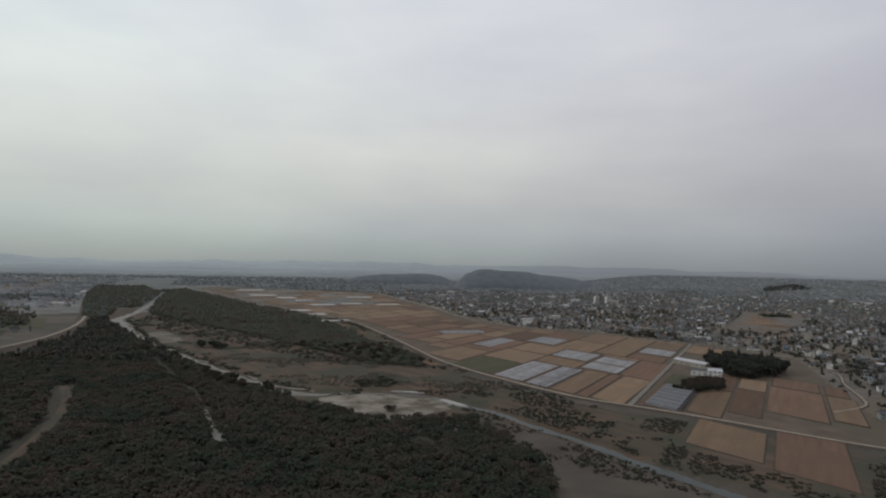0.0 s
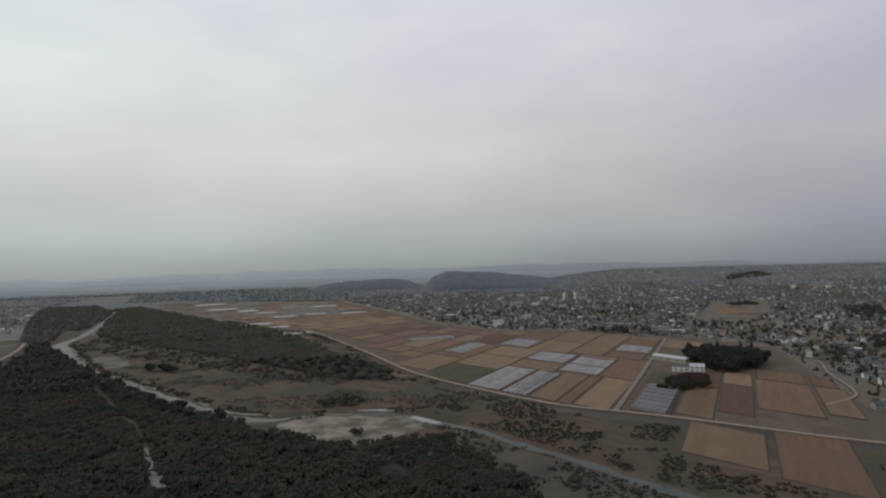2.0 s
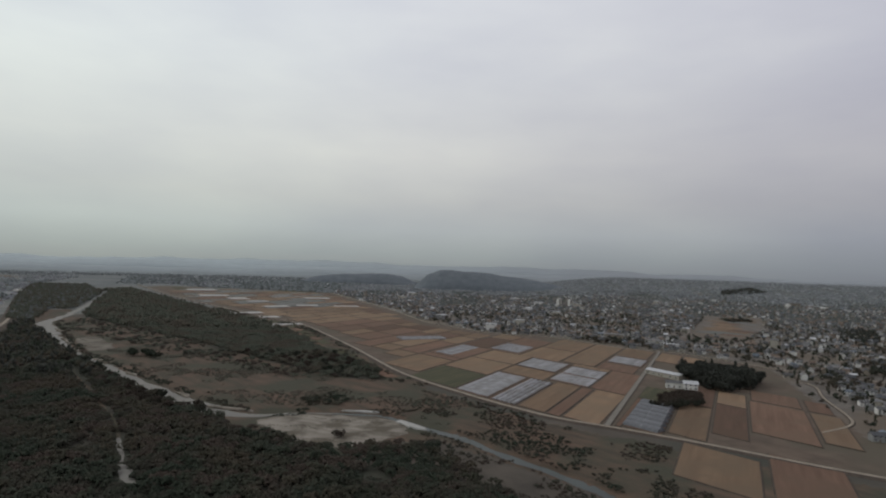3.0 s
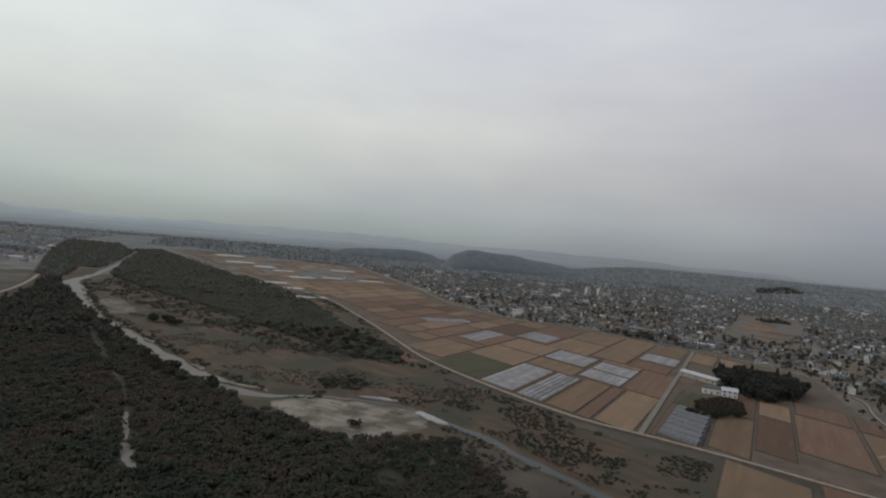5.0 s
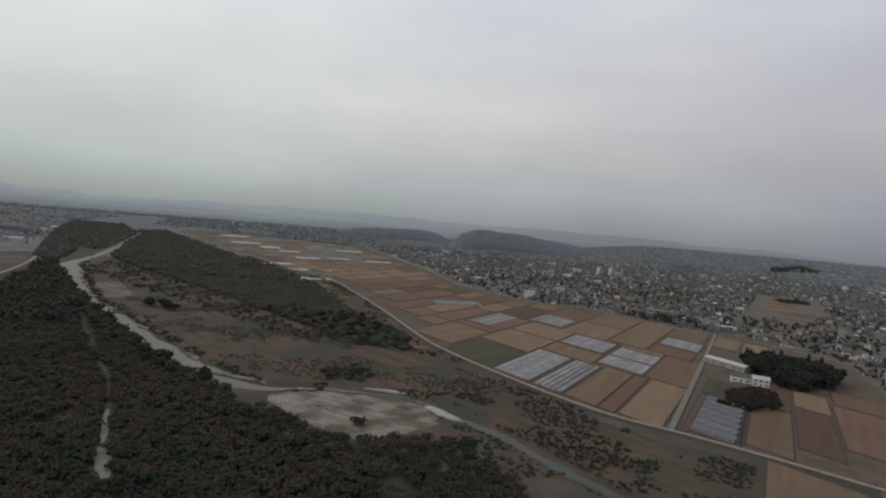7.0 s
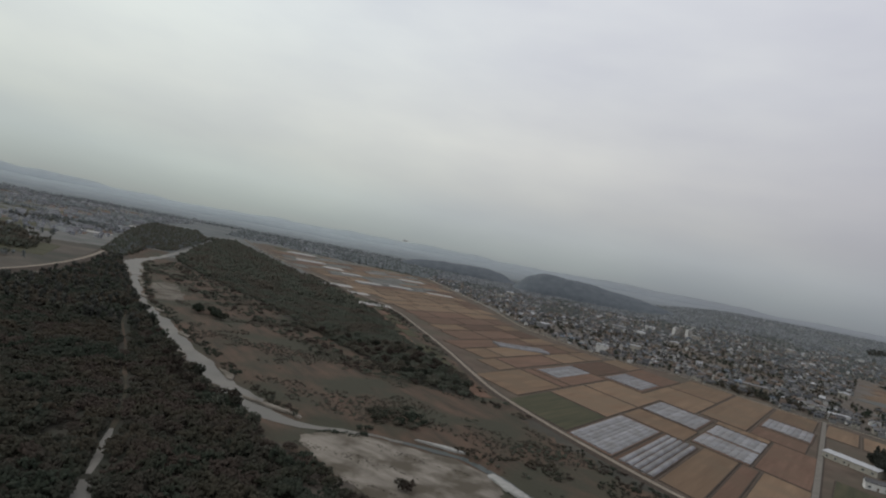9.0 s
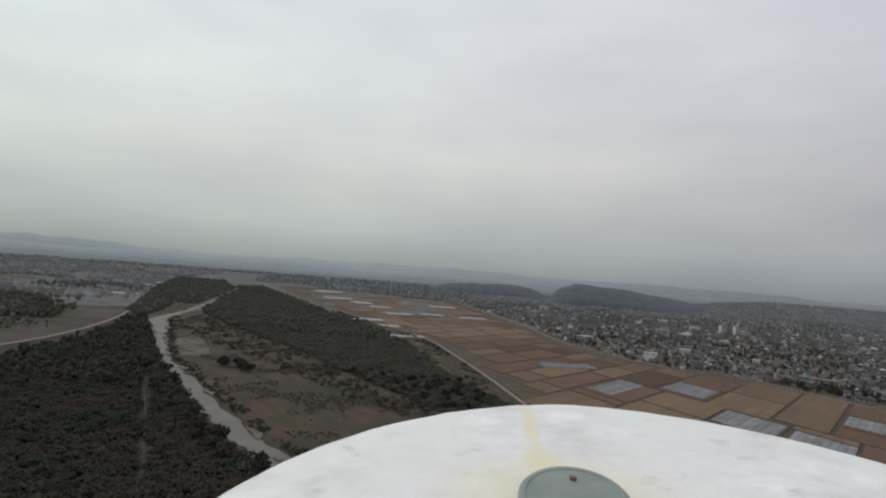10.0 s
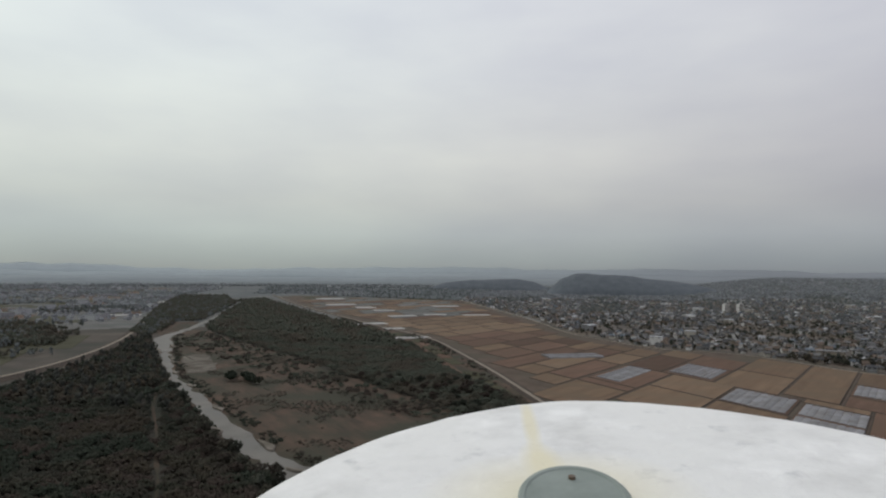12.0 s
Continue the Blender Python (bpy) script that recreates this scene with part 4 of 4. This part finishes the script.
OPEN_FIELDS = [(492, 1040), (560, 995), (700, 1150), (910, 1500), (760, 1500)]
VILLAGE_LANE = smooth_line([(402, 612), (398, 588), (372, 548), (357, 513), (342, 477), (326, 450), (287, 430)], 6)
patch_fields(OPEN_FIELDS, -58, 201, 60, 34, 0.95, ("stubble", "hazed", "stubble", "tilled"), "fields inside the town")
soup = Soup()
ribbon(soup, VILLAGE_LANE, 2.0, 0.0, 0.55, 1.0, 0, 1)
structure("village_lane", soup.mesh("village_lane", [M_TRACK, M_BUND]), "narrow pale lane between paddies and houses", "road")


def open_ground(p):
    """Where the town leaves gaps: small fields and lanes."""
    holes = ((471, 938, 50), (476, 1036, 55), (571, 984, 55), (690, 1222, 80), (348, 1186, 45), (1053, 1458, 90), (514, 759, 40), (622, 704, 40), (1271, 1079, 90))
    ok = np.ones(len(p), bool)
    for x, y, r in holes:
        ok &= np.linalg.norm(p - (x, y), axis=1) > r
    return ok & (line_gap(p, TOWN_ROAD[:, :2])[0] > 11) & (line_gap(p, VILLAGE_LANE)[0] > 20) & ~inside(p, OPEN_FIELDS)


for n, (x, y, r) in enumerate(((471, 938, 48), (348, 1186, 42), (1053, 1458, 88), (514, 759, 38), (622, 704, 38), (1271, 1079, 88))):
    patch_fields([(x + r * math.cos(a), y + r * math.sin(a)) for a in np.linspace(0, 6.28, 9)[:-1]], -58 + 7 * n, 190 + n, 34, 22, 0.95, ("stubble", "tilled", "hazed"), "fields inside the town")
homes = strewn(TOWN, 11.6, 61, open_ground)
rng = np.random.default_rng(62)
reach = np.hypot(homes[:, 0], homes[:, 1] - 100)
homes = homes[(wobble(homes, 130, 60) > -0.42) & (wobble(homes, 42, 59) > -0.7) & (rng.uniform(size=len(homes)) < np.interp(reach, [500, 1300, 2200, 3600], [0.66, 0.6, 0.42, 0.3]))]
reach = np.hypot(homes[:, 0], homes[:, 1] - 100)
order = np.argsort(reach)
nearest, rest = homes[order[:235]], homes[order[235:]]


def turn_at(p, rng):
    return 59 + 12 * math.sin(p[0] / 170) + rng.choice((0, 90, 180, 270)) + rng.uniform(-6, 6)


for n, p in enumerate(nearest):
    m = pose(p[0], p[1], 0.05, 0, 0, turn_at(p, rng))
    one = PROTOS[n] if n < len(PROTOS) else copy_thing(PROTOS[rng.integers(len(PROTOS))], m)
    one.matrix_basis = m @ Matrix.Scale(rng.uniform(0.62, 0.82), 4)


# distant walls and roofs, with the pallor of haze mixed into their colours
HAZE_TONES = [surface("haze_toned_" + n, [c * 0.85 for c in tone], [c * 1.15 for c in tone], 0.4, 0.9, vary="island", spread=0.15) for n, tone in (
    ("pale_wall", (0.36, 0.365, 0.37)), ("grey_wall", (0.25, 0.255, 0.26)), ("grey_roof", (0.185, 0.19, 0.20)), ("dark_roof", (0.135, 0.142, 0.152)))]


def house_stuff(name, label, spots, seed, big=0.007, far=False):
    """Many plain houses in one mesh; the far ones are without windows and in haze-paled tones."""
    rng, s = np.random.default_rng(seed), Soup()
    ups = land_rise(spots)
    for (x, y), up in zip(spots, ups):
        w, d, h, rise = rng.uniform(5.5, 8.6), rng.uniform(4.6, 6.4), (3.0, 3.2, 4.8, 5.2)[rng.integers(4)], rng.uniform(1.3, 2.6)
        flat, gb = rng.uniform() < big, rng.uniform() < 0.6
        if flat:
            w, d, h, rise = rng.uniform(16, 30), rng.uniform(10, 16), rng.uniform(6, 11), 0.8
        a = radians(turn_at((x, y), rng))
        c, sn = math.cos(a), math.sin(a)
        spin, place = np.array([[c, sn, 0], [-sn, c, 0], [0, 0, 1]]), np.array([x, y, up])
        wl, rf = int(np.searchsorted((0.3, 0.52, 0.76), rng.uniform())), int(np.searchsorted((0.28, 0.53, 0.73, 0.78, 0.82), rng.uniform()))
        if flat:
            rf = (1, 1, 4)[rng.integers(3)]
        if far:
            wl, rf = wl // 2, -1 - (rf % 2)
        for (v, f), mat in ((wall_body(w, d, h, rise, gb), wl), ((gable if gb else hip)(w, d, h, rise), 4 + rf)):
            s.add(np.array(v) @ spin + place, f, mat)
        for side in () if far else (-1, 1):
            for b in (-1, 1):
                s.add(np.array(box_verts(b * w / 4 - 1, b * w / 4 + 1, side * d / 2 - 0.06, side * d / 2 + 0.06, h - 1.9, h - 0.6)) @ spin + place, BOX_FACES[2:6:2], 10)
    return tagged(new(name, s.mesh(name, HAZE_TONES if far else WALLS + ROOFS + [M_GLASS])), label, "houses", kind="stuff")


rest_reach = np.hypot(rest[:, 0], rest[:, 1] - 100)
house_stuff("town_houses", "dense grey-roofed houses of a small town", rest[rest_reach < 2200], 63)
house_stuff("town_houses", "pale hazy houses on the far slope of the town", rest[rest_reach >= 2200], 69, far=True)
far_homes = strewn(FAR_SIDE, 30, 64)
far_homes = far_homes[wobble(far_homes, 160, 65) > -0.1]
far_homes = far_homes[far_homes[:, 1] - 0.5 * far_homes[:, 0] > 1380]
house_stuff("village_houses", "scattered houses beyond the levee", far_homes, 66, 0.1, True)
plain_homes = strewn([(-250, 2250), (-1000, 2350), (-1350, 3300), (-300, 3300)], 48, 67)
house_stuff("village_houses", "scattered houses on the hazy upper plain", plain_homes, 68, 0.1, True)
# garden trees of the town
town_trees = strewn(TOWN, 12.5, 71, lambda p: ~inside(p, OPEN_FIELDS) & (line_gap(p, VILLAGE_LANE)[0] > 6))
rng = np.random.default_rng(72)
reach = np.hypot(town_trees[:, 0], town_trees[:, 1] - 100)
town_trees = town_trees[(rng.uniform(size=len(town_trees)) < np.interp(reach, [500, 1500, 2500, 3600], [0.8, 0.7, 0.5, 0.3])) | (wobble(town_trees, 120, 73) > 0.9)]
reach = np.hypot(town_trees[:, 0], town_trees[:, 1] - 100)
wood("garden_trees", "dark garden trees between the houses", lifted(town_trees[reach < 1500]), FAR_SHAPES, 74, 0.35, 0.8, [M_LEAF, M_TWIG, M_LEAF, M_BARK])
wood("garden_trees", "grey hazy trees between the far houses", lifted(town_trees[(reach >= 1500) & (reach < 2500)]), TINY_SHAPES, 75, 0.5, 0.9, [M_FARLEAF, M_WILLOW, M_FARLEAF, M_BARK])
wood("garden_trees", "pale hazy trees between the farthest houses", lifted(town_trees[reach >= 2500]), TINY_SHAPES, 76, 0.5, 0.9, [M_HAZELEAF, M_FARLEAF, M_HAZELEAF, M_BARK])
side_trees = strewn(FAR_SIDE, 14, 75, lambda p: (wobble(p, 150, 76) > 0.3) | inside(p, [(-620, 790), (-680, 900), (-850, 1100), (-930, 1080), (-900, 900), (-800, 780)]))
wood("copse", "pale hazy copses on the far plain", lifted(side_trees[side_trees[:, 1] >= 1500]), TINY_SHAPES, 89, 0.7, 1.2, [M_HAZELEAF, M_FARLEAF, M_HAZELEAF, M_BARK])
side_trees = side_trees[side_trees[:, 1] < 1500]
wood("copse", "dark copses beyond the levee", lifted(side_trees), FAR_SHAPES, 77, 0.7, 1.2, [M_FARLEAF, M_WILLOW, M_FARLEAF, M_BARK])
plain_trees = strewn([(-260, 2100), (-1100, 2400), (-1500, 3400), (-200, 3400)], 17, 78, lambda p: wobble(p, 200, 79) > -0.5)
wood("copse", "dark copses on the upper plain", lifted(plain_trees), TINY_SHAPES, 80, 0.8, 1.3, [M_HAZELEAF, M_HAZELEAF, M_FARLEAF, M_BARK])

FAR_PLAIN = [(-3200, 2500), (-2400, 3450), (-500, 4040), (620, 4060), (560, 3560), (-400, 3330), (-1500, 3330), (-2350, 2350)]
wood("copse", "pale hazy copses at the end of the plain", lifted(strewn(FAR_PLAIN, 24, 261, lambda p: wobble(p, 220, 262) + 0.5 * wobble(p, 60, 263) > 0.0)), TINY_SHAPES, 264, 0.9, 1.6, [M_HAZELEAF, M_FARLEAF, M_HAZELEAF, M_BARK])
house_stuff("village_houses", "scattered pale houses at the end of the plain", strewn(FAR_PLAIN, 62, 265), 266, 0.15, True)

COPSES = ([(745, 1405), (810, 1409), (799, 1355), (740, 1353)], [(732, 991), (884, 1200), (960, 1200), (789, 986)], [(515, 666), (584, 751), (601, 745), (531, 660)], [(1250, 2320), (1350, 2500), (1600, 2700), (1500, 2400)], [(466, 840), (512, 868), (525, 836), (478, 815)], [(262, 942), (351, 922), (368, 893), (317, 881), (275, 923)])
wood("copse", "dark evergreen copses inside the town", lifted(np.vstack([strewn(c, 7, 84 + n) for n, c in enumerate(COPSES)])), FAR_SHAPES, 88, 0.6, 1.0)
wood("copse", "dark grey-green copse beyond the levee", lifted(strewn([(-600, 850), (-671, 984), (-900, 1100), (-945, 1060), (-760, 900), (-649, 823)], 7, 202, lambda p: wobble(p, 50, 203) > -0.5)), FAR_SHAPES, 204, 0.7, 1.1, [M_WILLOW, M_LEAF, M_WILLOW, M_BARK])
wood("copse", "dark trees along the village lane", lifted(strewn([(400, 560), (470, 690), (560, 640), (430, 420), (345, 400)], 8, 205, lambda p: (wobble(p, 40, 206) > 0.0) & (line_gap(p, VILLAGE_LANE)[0] > 7))), FAR_SHAPES, 207, 0.4, 0.8)
# farmstead beside the cross road
farm = house(12, 8, 5.6, 2.0, WALLS[0], ROOFS[4], True, "white two-storey farmhouse with pale roof beside a dark grove", "farmhouse")
farm.matrix_basis = pose(263, 567, 0.3, 0, 0, -20)
farm["group"] = "farmstead"
annex = house(14, 7, 4.6, 1.6, WALLS[0], ROOFS[0], True, "white farm annex with dark slate roof beside a grove", "farm_annex", storeys=1)
annex.matrix_basis = pose(252, 576, 0.3, 0, 0, -20)
annex["group"] = "farmstead"
shed = house(40, 11, 4.2, 1.4, WALLS[1], ROOFS[4], True, "long shed with pale steel roof beside the road", "long_shed", bays=6, storeys=1)
shed.matrix_basis = pose(269, 632, 0.3, 0, 0, -62)
shed["group"] = "farmstead"
GROVE = [(276, 612), (290, 650), (330, 664), (358, 640), (352, 604), (322, 570), (286, 556), (278, 572), (282, 592)]
GROVE_TWO = [(198, 496), (215, 486), (236, 496), (254, 528), (254, 545), (240, 546), (220, 528)]
cedar = [tree("grove_tree", "tall dark cedar in a farmstead grove", 11, 3.6, M_CEDAR, "cone", 110, 1.1, s) for s in (1, 2)]
oak = [tree("grove_tree", "broad dark evergreen tree in a farmstead grove", 9.5, 5.2, M_CEDAR, "round", 110, 1.3, s) for s in (3, 4)]
rng, used = np.random.default_rng(81), set()
shrub = [tree("orchard_tree", "low bare brown tree beside the farmstead", 5.5, 3.6, M_TWIG, "round", 80, 0.8, s) for s in (8, 9)]
for n, p in enumerate(strewn(GROVE_TWO, 5.5, 83)):
    m = pose(p[0], p[1], 0.0, 0, 0, rng.uniform(0, 360))
    if n < 2:
        shrub[n].matrix_basis = m
    else:
        copy_thing(shrub[n % 2], m)
for p in strewn(GROVE, 6.2, 82):
    k = int(rng.choice(4, p=(0.2, 0.15, 0.35, 0.3)))
    proto = (cedar + oak)[k]
    m = pose(p[0], p[1], 0.0, 0, 0, rng.uniform(0, 360))
    if k in used:
        c = copy_thing(proto, m)
        c.scale = (1.1, 1.1, rng.uniform(0.95, 1.45))
    else:
        proto.matrix_basis = m
        used.add(k)

# the bush on the gravel bar and the dark thicket on the island
bush = tree("bush", "dark leafless bush on the gravel bar", 4.5, 4.5, M_TWIG, "round", 70, 0.9, 5)
bush.matrix_basis = pose(-32, 401, 0.0)
thicket = [tree("thicket_tree", "dense dark evergreen tree in a thicket on dry grass", 7, 5.5, M_LEAF, "round", 80, 1.4, s) for s in (6, 7)]
for n, (x, y) in enumerate(((-273, 678), (-266, 690), (-259, 683), (-253, 674), (-279, 689), (-246, 669))):
    m = pose(x, y, 0, 0, 0, 70 * n)
    if n < 2:
        thicket[n].matrix_basis = m
    else:
        copy_thing(thicket[n % 2], m)


# apartment towers in the town
def tower(label):
    root = tagged(new("apartment_building"), label, "building", "apartment towers")
    part("wall", box_mesh("wall", WALLS[0], -9, 9, -7, 7, -0.5, 33), root)
    part("roof", box_mesh("roof", ROOFS[1], -9.3, 9.3, -7.3, 7.3, 33.0, 33.8), root)
    part("stair_head", box_mesh("stair_head", WALLS[0], -3, 3, -3, 3, 33.8, 37), root)
    for fl in range(10):
        for b in range(3):
            z, x = 1.2 + fl * 3.2, (b - 1) * 5.8
            balcony = part("balcony", box_mesh("balcony", WALLS[1], x - 2.6, x + 2.6, -8.2, -6.9, z - 0.4, z + 0.7), root)
            window = part("window", box_mesh("window", M_FRAME, x - 1.7, x + 1.7, -7.06, -6.95, z, z + 1.9), root)
            part("pane", box_mesh("pane", M_GLASS, x - 1.6, x + 1.6, -7.09, -6.92, z + 0.1, z + 1.8), window)
    return root


one = tower("white ten-storey apartment tower above the town roofs")
one.matrix_basis = pose(440, 1700, land_rise((440, 1700))[0], 0, 0, 20) @ Matrix.Scale(0.7, 4)
copy_thing(one, pose(472, 1700, land_rise((472, 1700))[0], 0, 0, 20))

# ---- hills and distance ----


def mound(name, label, x0, x1, y, deep, crest, seed):
    """A wooded ridge with a knobbly canopy; crest gives heights along it from one end to the other."""
    n, k = 260, 40
    px, py = np.meshgrid(np.linspace(x0, x1, n), np.linspace(-1, 1, k))
    p = np.stack([px.ravel(), py.ravel() * deep + y], 1)
    rng = np.random.default_rng(seed)
    z = np.interp(px.ravel(), np.linspace(x0, x1, len(crest)), crest) * np.cos(py.ravel() * math.pi / 2) ** 0.6 * (1 + 0.05 * wobble(p, 90, seed)) - 1 + rng.uniform(-1.6, 1.6, len(p)) + 1.2 * wobble(p, 14, seed + 7)
    s = Soup()
    s.add(np.c_[p, z], [(r * n + i, r * n + i + 1, (r + 1) * n + i + 1, (r + 1) * n + i) for r in range(k - 1) for i in range(n - 1)])
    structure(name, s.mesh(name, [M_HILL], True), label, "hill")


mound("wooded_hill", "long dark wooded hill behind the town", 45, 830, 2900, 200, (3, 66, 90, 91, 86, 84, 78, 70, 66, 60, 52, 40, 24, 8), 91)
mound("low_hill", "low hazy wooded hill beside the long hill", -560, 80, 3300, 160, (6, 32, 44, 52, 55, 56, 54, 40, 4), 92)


def far_ridge(name, label, reach, low, high, west, east, seed):
    """A ridge on an arc round the plain with a hilly crest between two heights, hazed in its colour, bluer in the west.
    """
    n = 900
    turn = np.radians(np.linspace(-85, 85, n))
    p = np.stack([np.sin(turn), np.cos(turn)], 1)
    hills = 0.5 + 0.36 * wobble(p * reach, 900, seed) + 0.2 * wobble(p * reach, 260, seed + 1) + 0.05 * wobble(p * reach, 60, seed + 2)
    ends = np.clip(np.minimum(np.arange(n), n - 1 - np.arange(n)) / 110, 0, 1) ** 0.7
    top = (low + (high - low) * np.clip(hills, 0, 1.2)) * ends - 4
    s = Soup()
    foot = (8 + 82 * ends)[:, None]
    rings = [np.c_[p * (reach - foot), np.full(n, -5)], np.c_[p * (reach - foot / 2), top * 0.55 + 3 * ends * wobble(p * reach, 40, seed + 3)], np.c_[p * reach, top], np.c_[p * (reach + foot), np.full(n, -5)]]
    s.add(np.concatenate(rings), [(r * n + i, r * n + i + 1, (r + 1) * n + i + 1, (r + 1) * n + i) for r in range(3) for i in range(n - 1)])
    # haze is painted on, its tint following the sky from west to east
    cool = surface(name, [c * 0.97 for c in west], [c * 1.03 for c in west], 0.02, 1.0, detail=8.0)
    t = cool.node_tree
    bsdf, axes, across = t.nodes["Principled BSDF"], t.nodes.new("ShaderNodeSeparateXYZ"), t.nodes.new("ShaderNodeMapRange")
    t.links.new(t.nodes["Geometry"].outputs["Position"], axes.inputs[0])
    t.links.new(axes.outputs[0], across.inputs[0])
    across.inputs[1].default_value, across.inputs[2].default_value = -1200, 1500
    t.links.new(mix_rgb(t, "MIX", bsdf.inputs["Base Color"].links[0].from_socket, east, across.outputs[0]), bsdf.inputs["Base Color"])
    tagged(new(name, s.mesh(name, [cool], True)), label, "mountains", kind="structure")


# each farther ridge gets a paler tone in place of real haze
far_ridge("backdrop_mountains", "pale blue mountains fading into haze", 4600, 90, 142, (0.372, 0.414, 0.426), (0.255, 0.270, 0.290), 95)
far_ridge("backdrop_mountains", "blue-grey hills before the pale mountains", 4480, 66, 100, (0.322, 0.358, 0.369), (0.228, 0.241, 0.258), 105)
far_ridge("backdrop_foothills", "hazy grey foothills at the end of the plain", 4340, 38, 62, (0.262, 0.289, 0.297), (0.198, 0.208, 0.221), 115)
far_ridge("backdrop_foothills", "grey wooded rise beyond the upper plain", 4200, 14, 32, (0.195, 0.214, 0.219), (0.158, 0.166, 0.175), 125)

# ---- the aircraft's nose, placed to fit the camera's view where the flight is halted ----
def foam_material():
    """White foam with grey smudges, and a yellow stain of glue round the disc and in a streak ahead of it."""
    m = surface("white_foam", (0.70, 0.69, 0.67), (0.90, 0.89, 0.87), 55.0, 0.75, 0.0012, 220.0, detail=9.0, blotch=(0.82, 0.81, 0.785), blotch_scale=22.0)
    t = m.node_tree
    bsdf = t.nodes["Principled BSDF"]
    base = bsdf.inputs["Base Color"].links[0].from_socket
    place = t.nodes.new("ShaderNodeTexCoord").outputs["Object"]

    def stain(heart, size, strength, turn=0.0):
        mapping = t.nodes.new("ShaderNodeMapping")
        mapping.vector_type = "TEXTURE"
        mapping.inputs["Location"].default_value, mapping.inputs["Rotation"].default_value, mapping.inputs["Scale"].default_value = heart, (0, radians(turn), 0), size
        t.links.new(place, mapping.inputs[0])
        ball = t.nodes.new("ShaderNodeTexGradient")
        ball.gradient_type = "SPHERICAL"
        t.links.new(mapping.outputs[0], ball.inputs[0])
        return ramp(t, [(0.0, (0, 0, 0)), (0.65, (strength,) * 3)], ball.outputs["Fac"]).outputs[0]

    smear = link_nodes(t, "ShaderNodeTexNoise", Scale=38.0, Detail=6.0, Roughness=0.65)
    t.links.new(place, smear.inputs["Vector"])
    dirt = ramp(t, [(0.60, (0, 0, 0)), (0.72, (0.8, 0.8, 0.8))], smear.outputs[0]).outputs[0]
    base = mix_rgb(t, "MIX", base, (0.52, 0.52, 0.52), dirt)
    for heart, size, strength, turn in (((0.036, -0.075, -0.185), (0.046, 0.05, 0.040), 0.75, 0), ((0.0355, -0.075, -0.212), (0.0085, 0.05, 0.026), 0.9, 0), ((0.0385, -0.078, -0.262), (0.0042, 0.05, 0.060), 0.8, -5)):
        base = mix_rgb(t, "MIX", base, (0.80, 0.74, 0.55), stain(heart, size, strength, turn))
    t.links.new(base, bsdf.inputs["Base Color"])
    return m


nose = tagged(new("model_aircraft_nose"), "white foam nose of a model aircraft with grey disc", "aircraft nose")
nose.matrix_basis = flight(*NOSE)
turns = np.linspace(-math.pi * 0.62, math.pi * 0.62, 96)
rough_rim = 1 + 0.004 * wobble(np.stack([turns * 10, turns * 0], 1), 0.5, 301) + 0.003 * wobble(np.stack([turns * 10, turns * 0], 1), 2.0, 302)
plan = [(0.1387 * math.copysign(abs(math.sin(a)) ** 1.153, math.sin(a)) * r, 0.1759 * math.cos(a) * r) for a, r in zip(turns, rough_rim)]
soup, rings = Soup(), []
for k, y in ((0.2, -0.150), (0.9, -0.145), (0.99, -0.130), (1.015, -0.108), (1.012, -0.090), (1.006, -0.083), (0.995, -0.0800), (0.96, -0.0785), (0.6, -0.0765), (0.2, -0.0755)):
    rings.append([(0.0581 + x * k, y, -(0.13 + deep * k)) for x, deep in plan])
n = len(plan)
skin = [(r * n + i, r * n + i + 1, (r + 1) * n + i + 1, (r + 1) * n + i)[::-1] for r in range(len(rings) - 1) for i in range(n - 1)]
back = [r * n for r in range(len(rings))] + [r * n + n - 1 for r in reversed(range(len(rings)))]
soup.add(np.concatenate(rings), skin + [tuple(back)])
part("foam_shell", soup.mesh("foam_shell", [foam_material()], True), nose)
soup = Soup()
ring = [(math.sin(a), math.cos(a)) for a in np.linspace(0, 2 * math.pi, 40, endpoint=False)]
lean = 0.2
levels = ((0.0168, -0.0835), (0.0168, -0.0738), (0.0162, -0.0733), (0.0149, -0.0731), (0.0144, -0.0735))
soup.add([(0.0388 + x * r, y + y_in * r * lean, -0.1758 - y_in * r) for r, y in levels for x, y_in in ring],
         [(r * 40 + i, r * 40 + (i + 1) % 40, (r + 1) * 40 + (i + 1) % 40, (r + 1) * 40 + i) for r in range(4) for i in range(40)] + [tuple(range(160, 200))])
disc = part("disc", soup.mesh("disc", [M_DISC]), nose, "round grey-green plastic disc")
soup = Soup()
soup.add([(0.0402 + 0.0011 * x, y, -0.1853 - 0.0011 * y_in) for y in (-0.0722, -0.0708) for x, y_in in ring], [(i, (i + 1) % 40, 40 + (i + 1) % 40, 40 + i) for i in range(40)] + [tuple(range(40, 80))])
part("screw", soup.mesh("screw", [M_DOOR]), disc, "small dark screw")
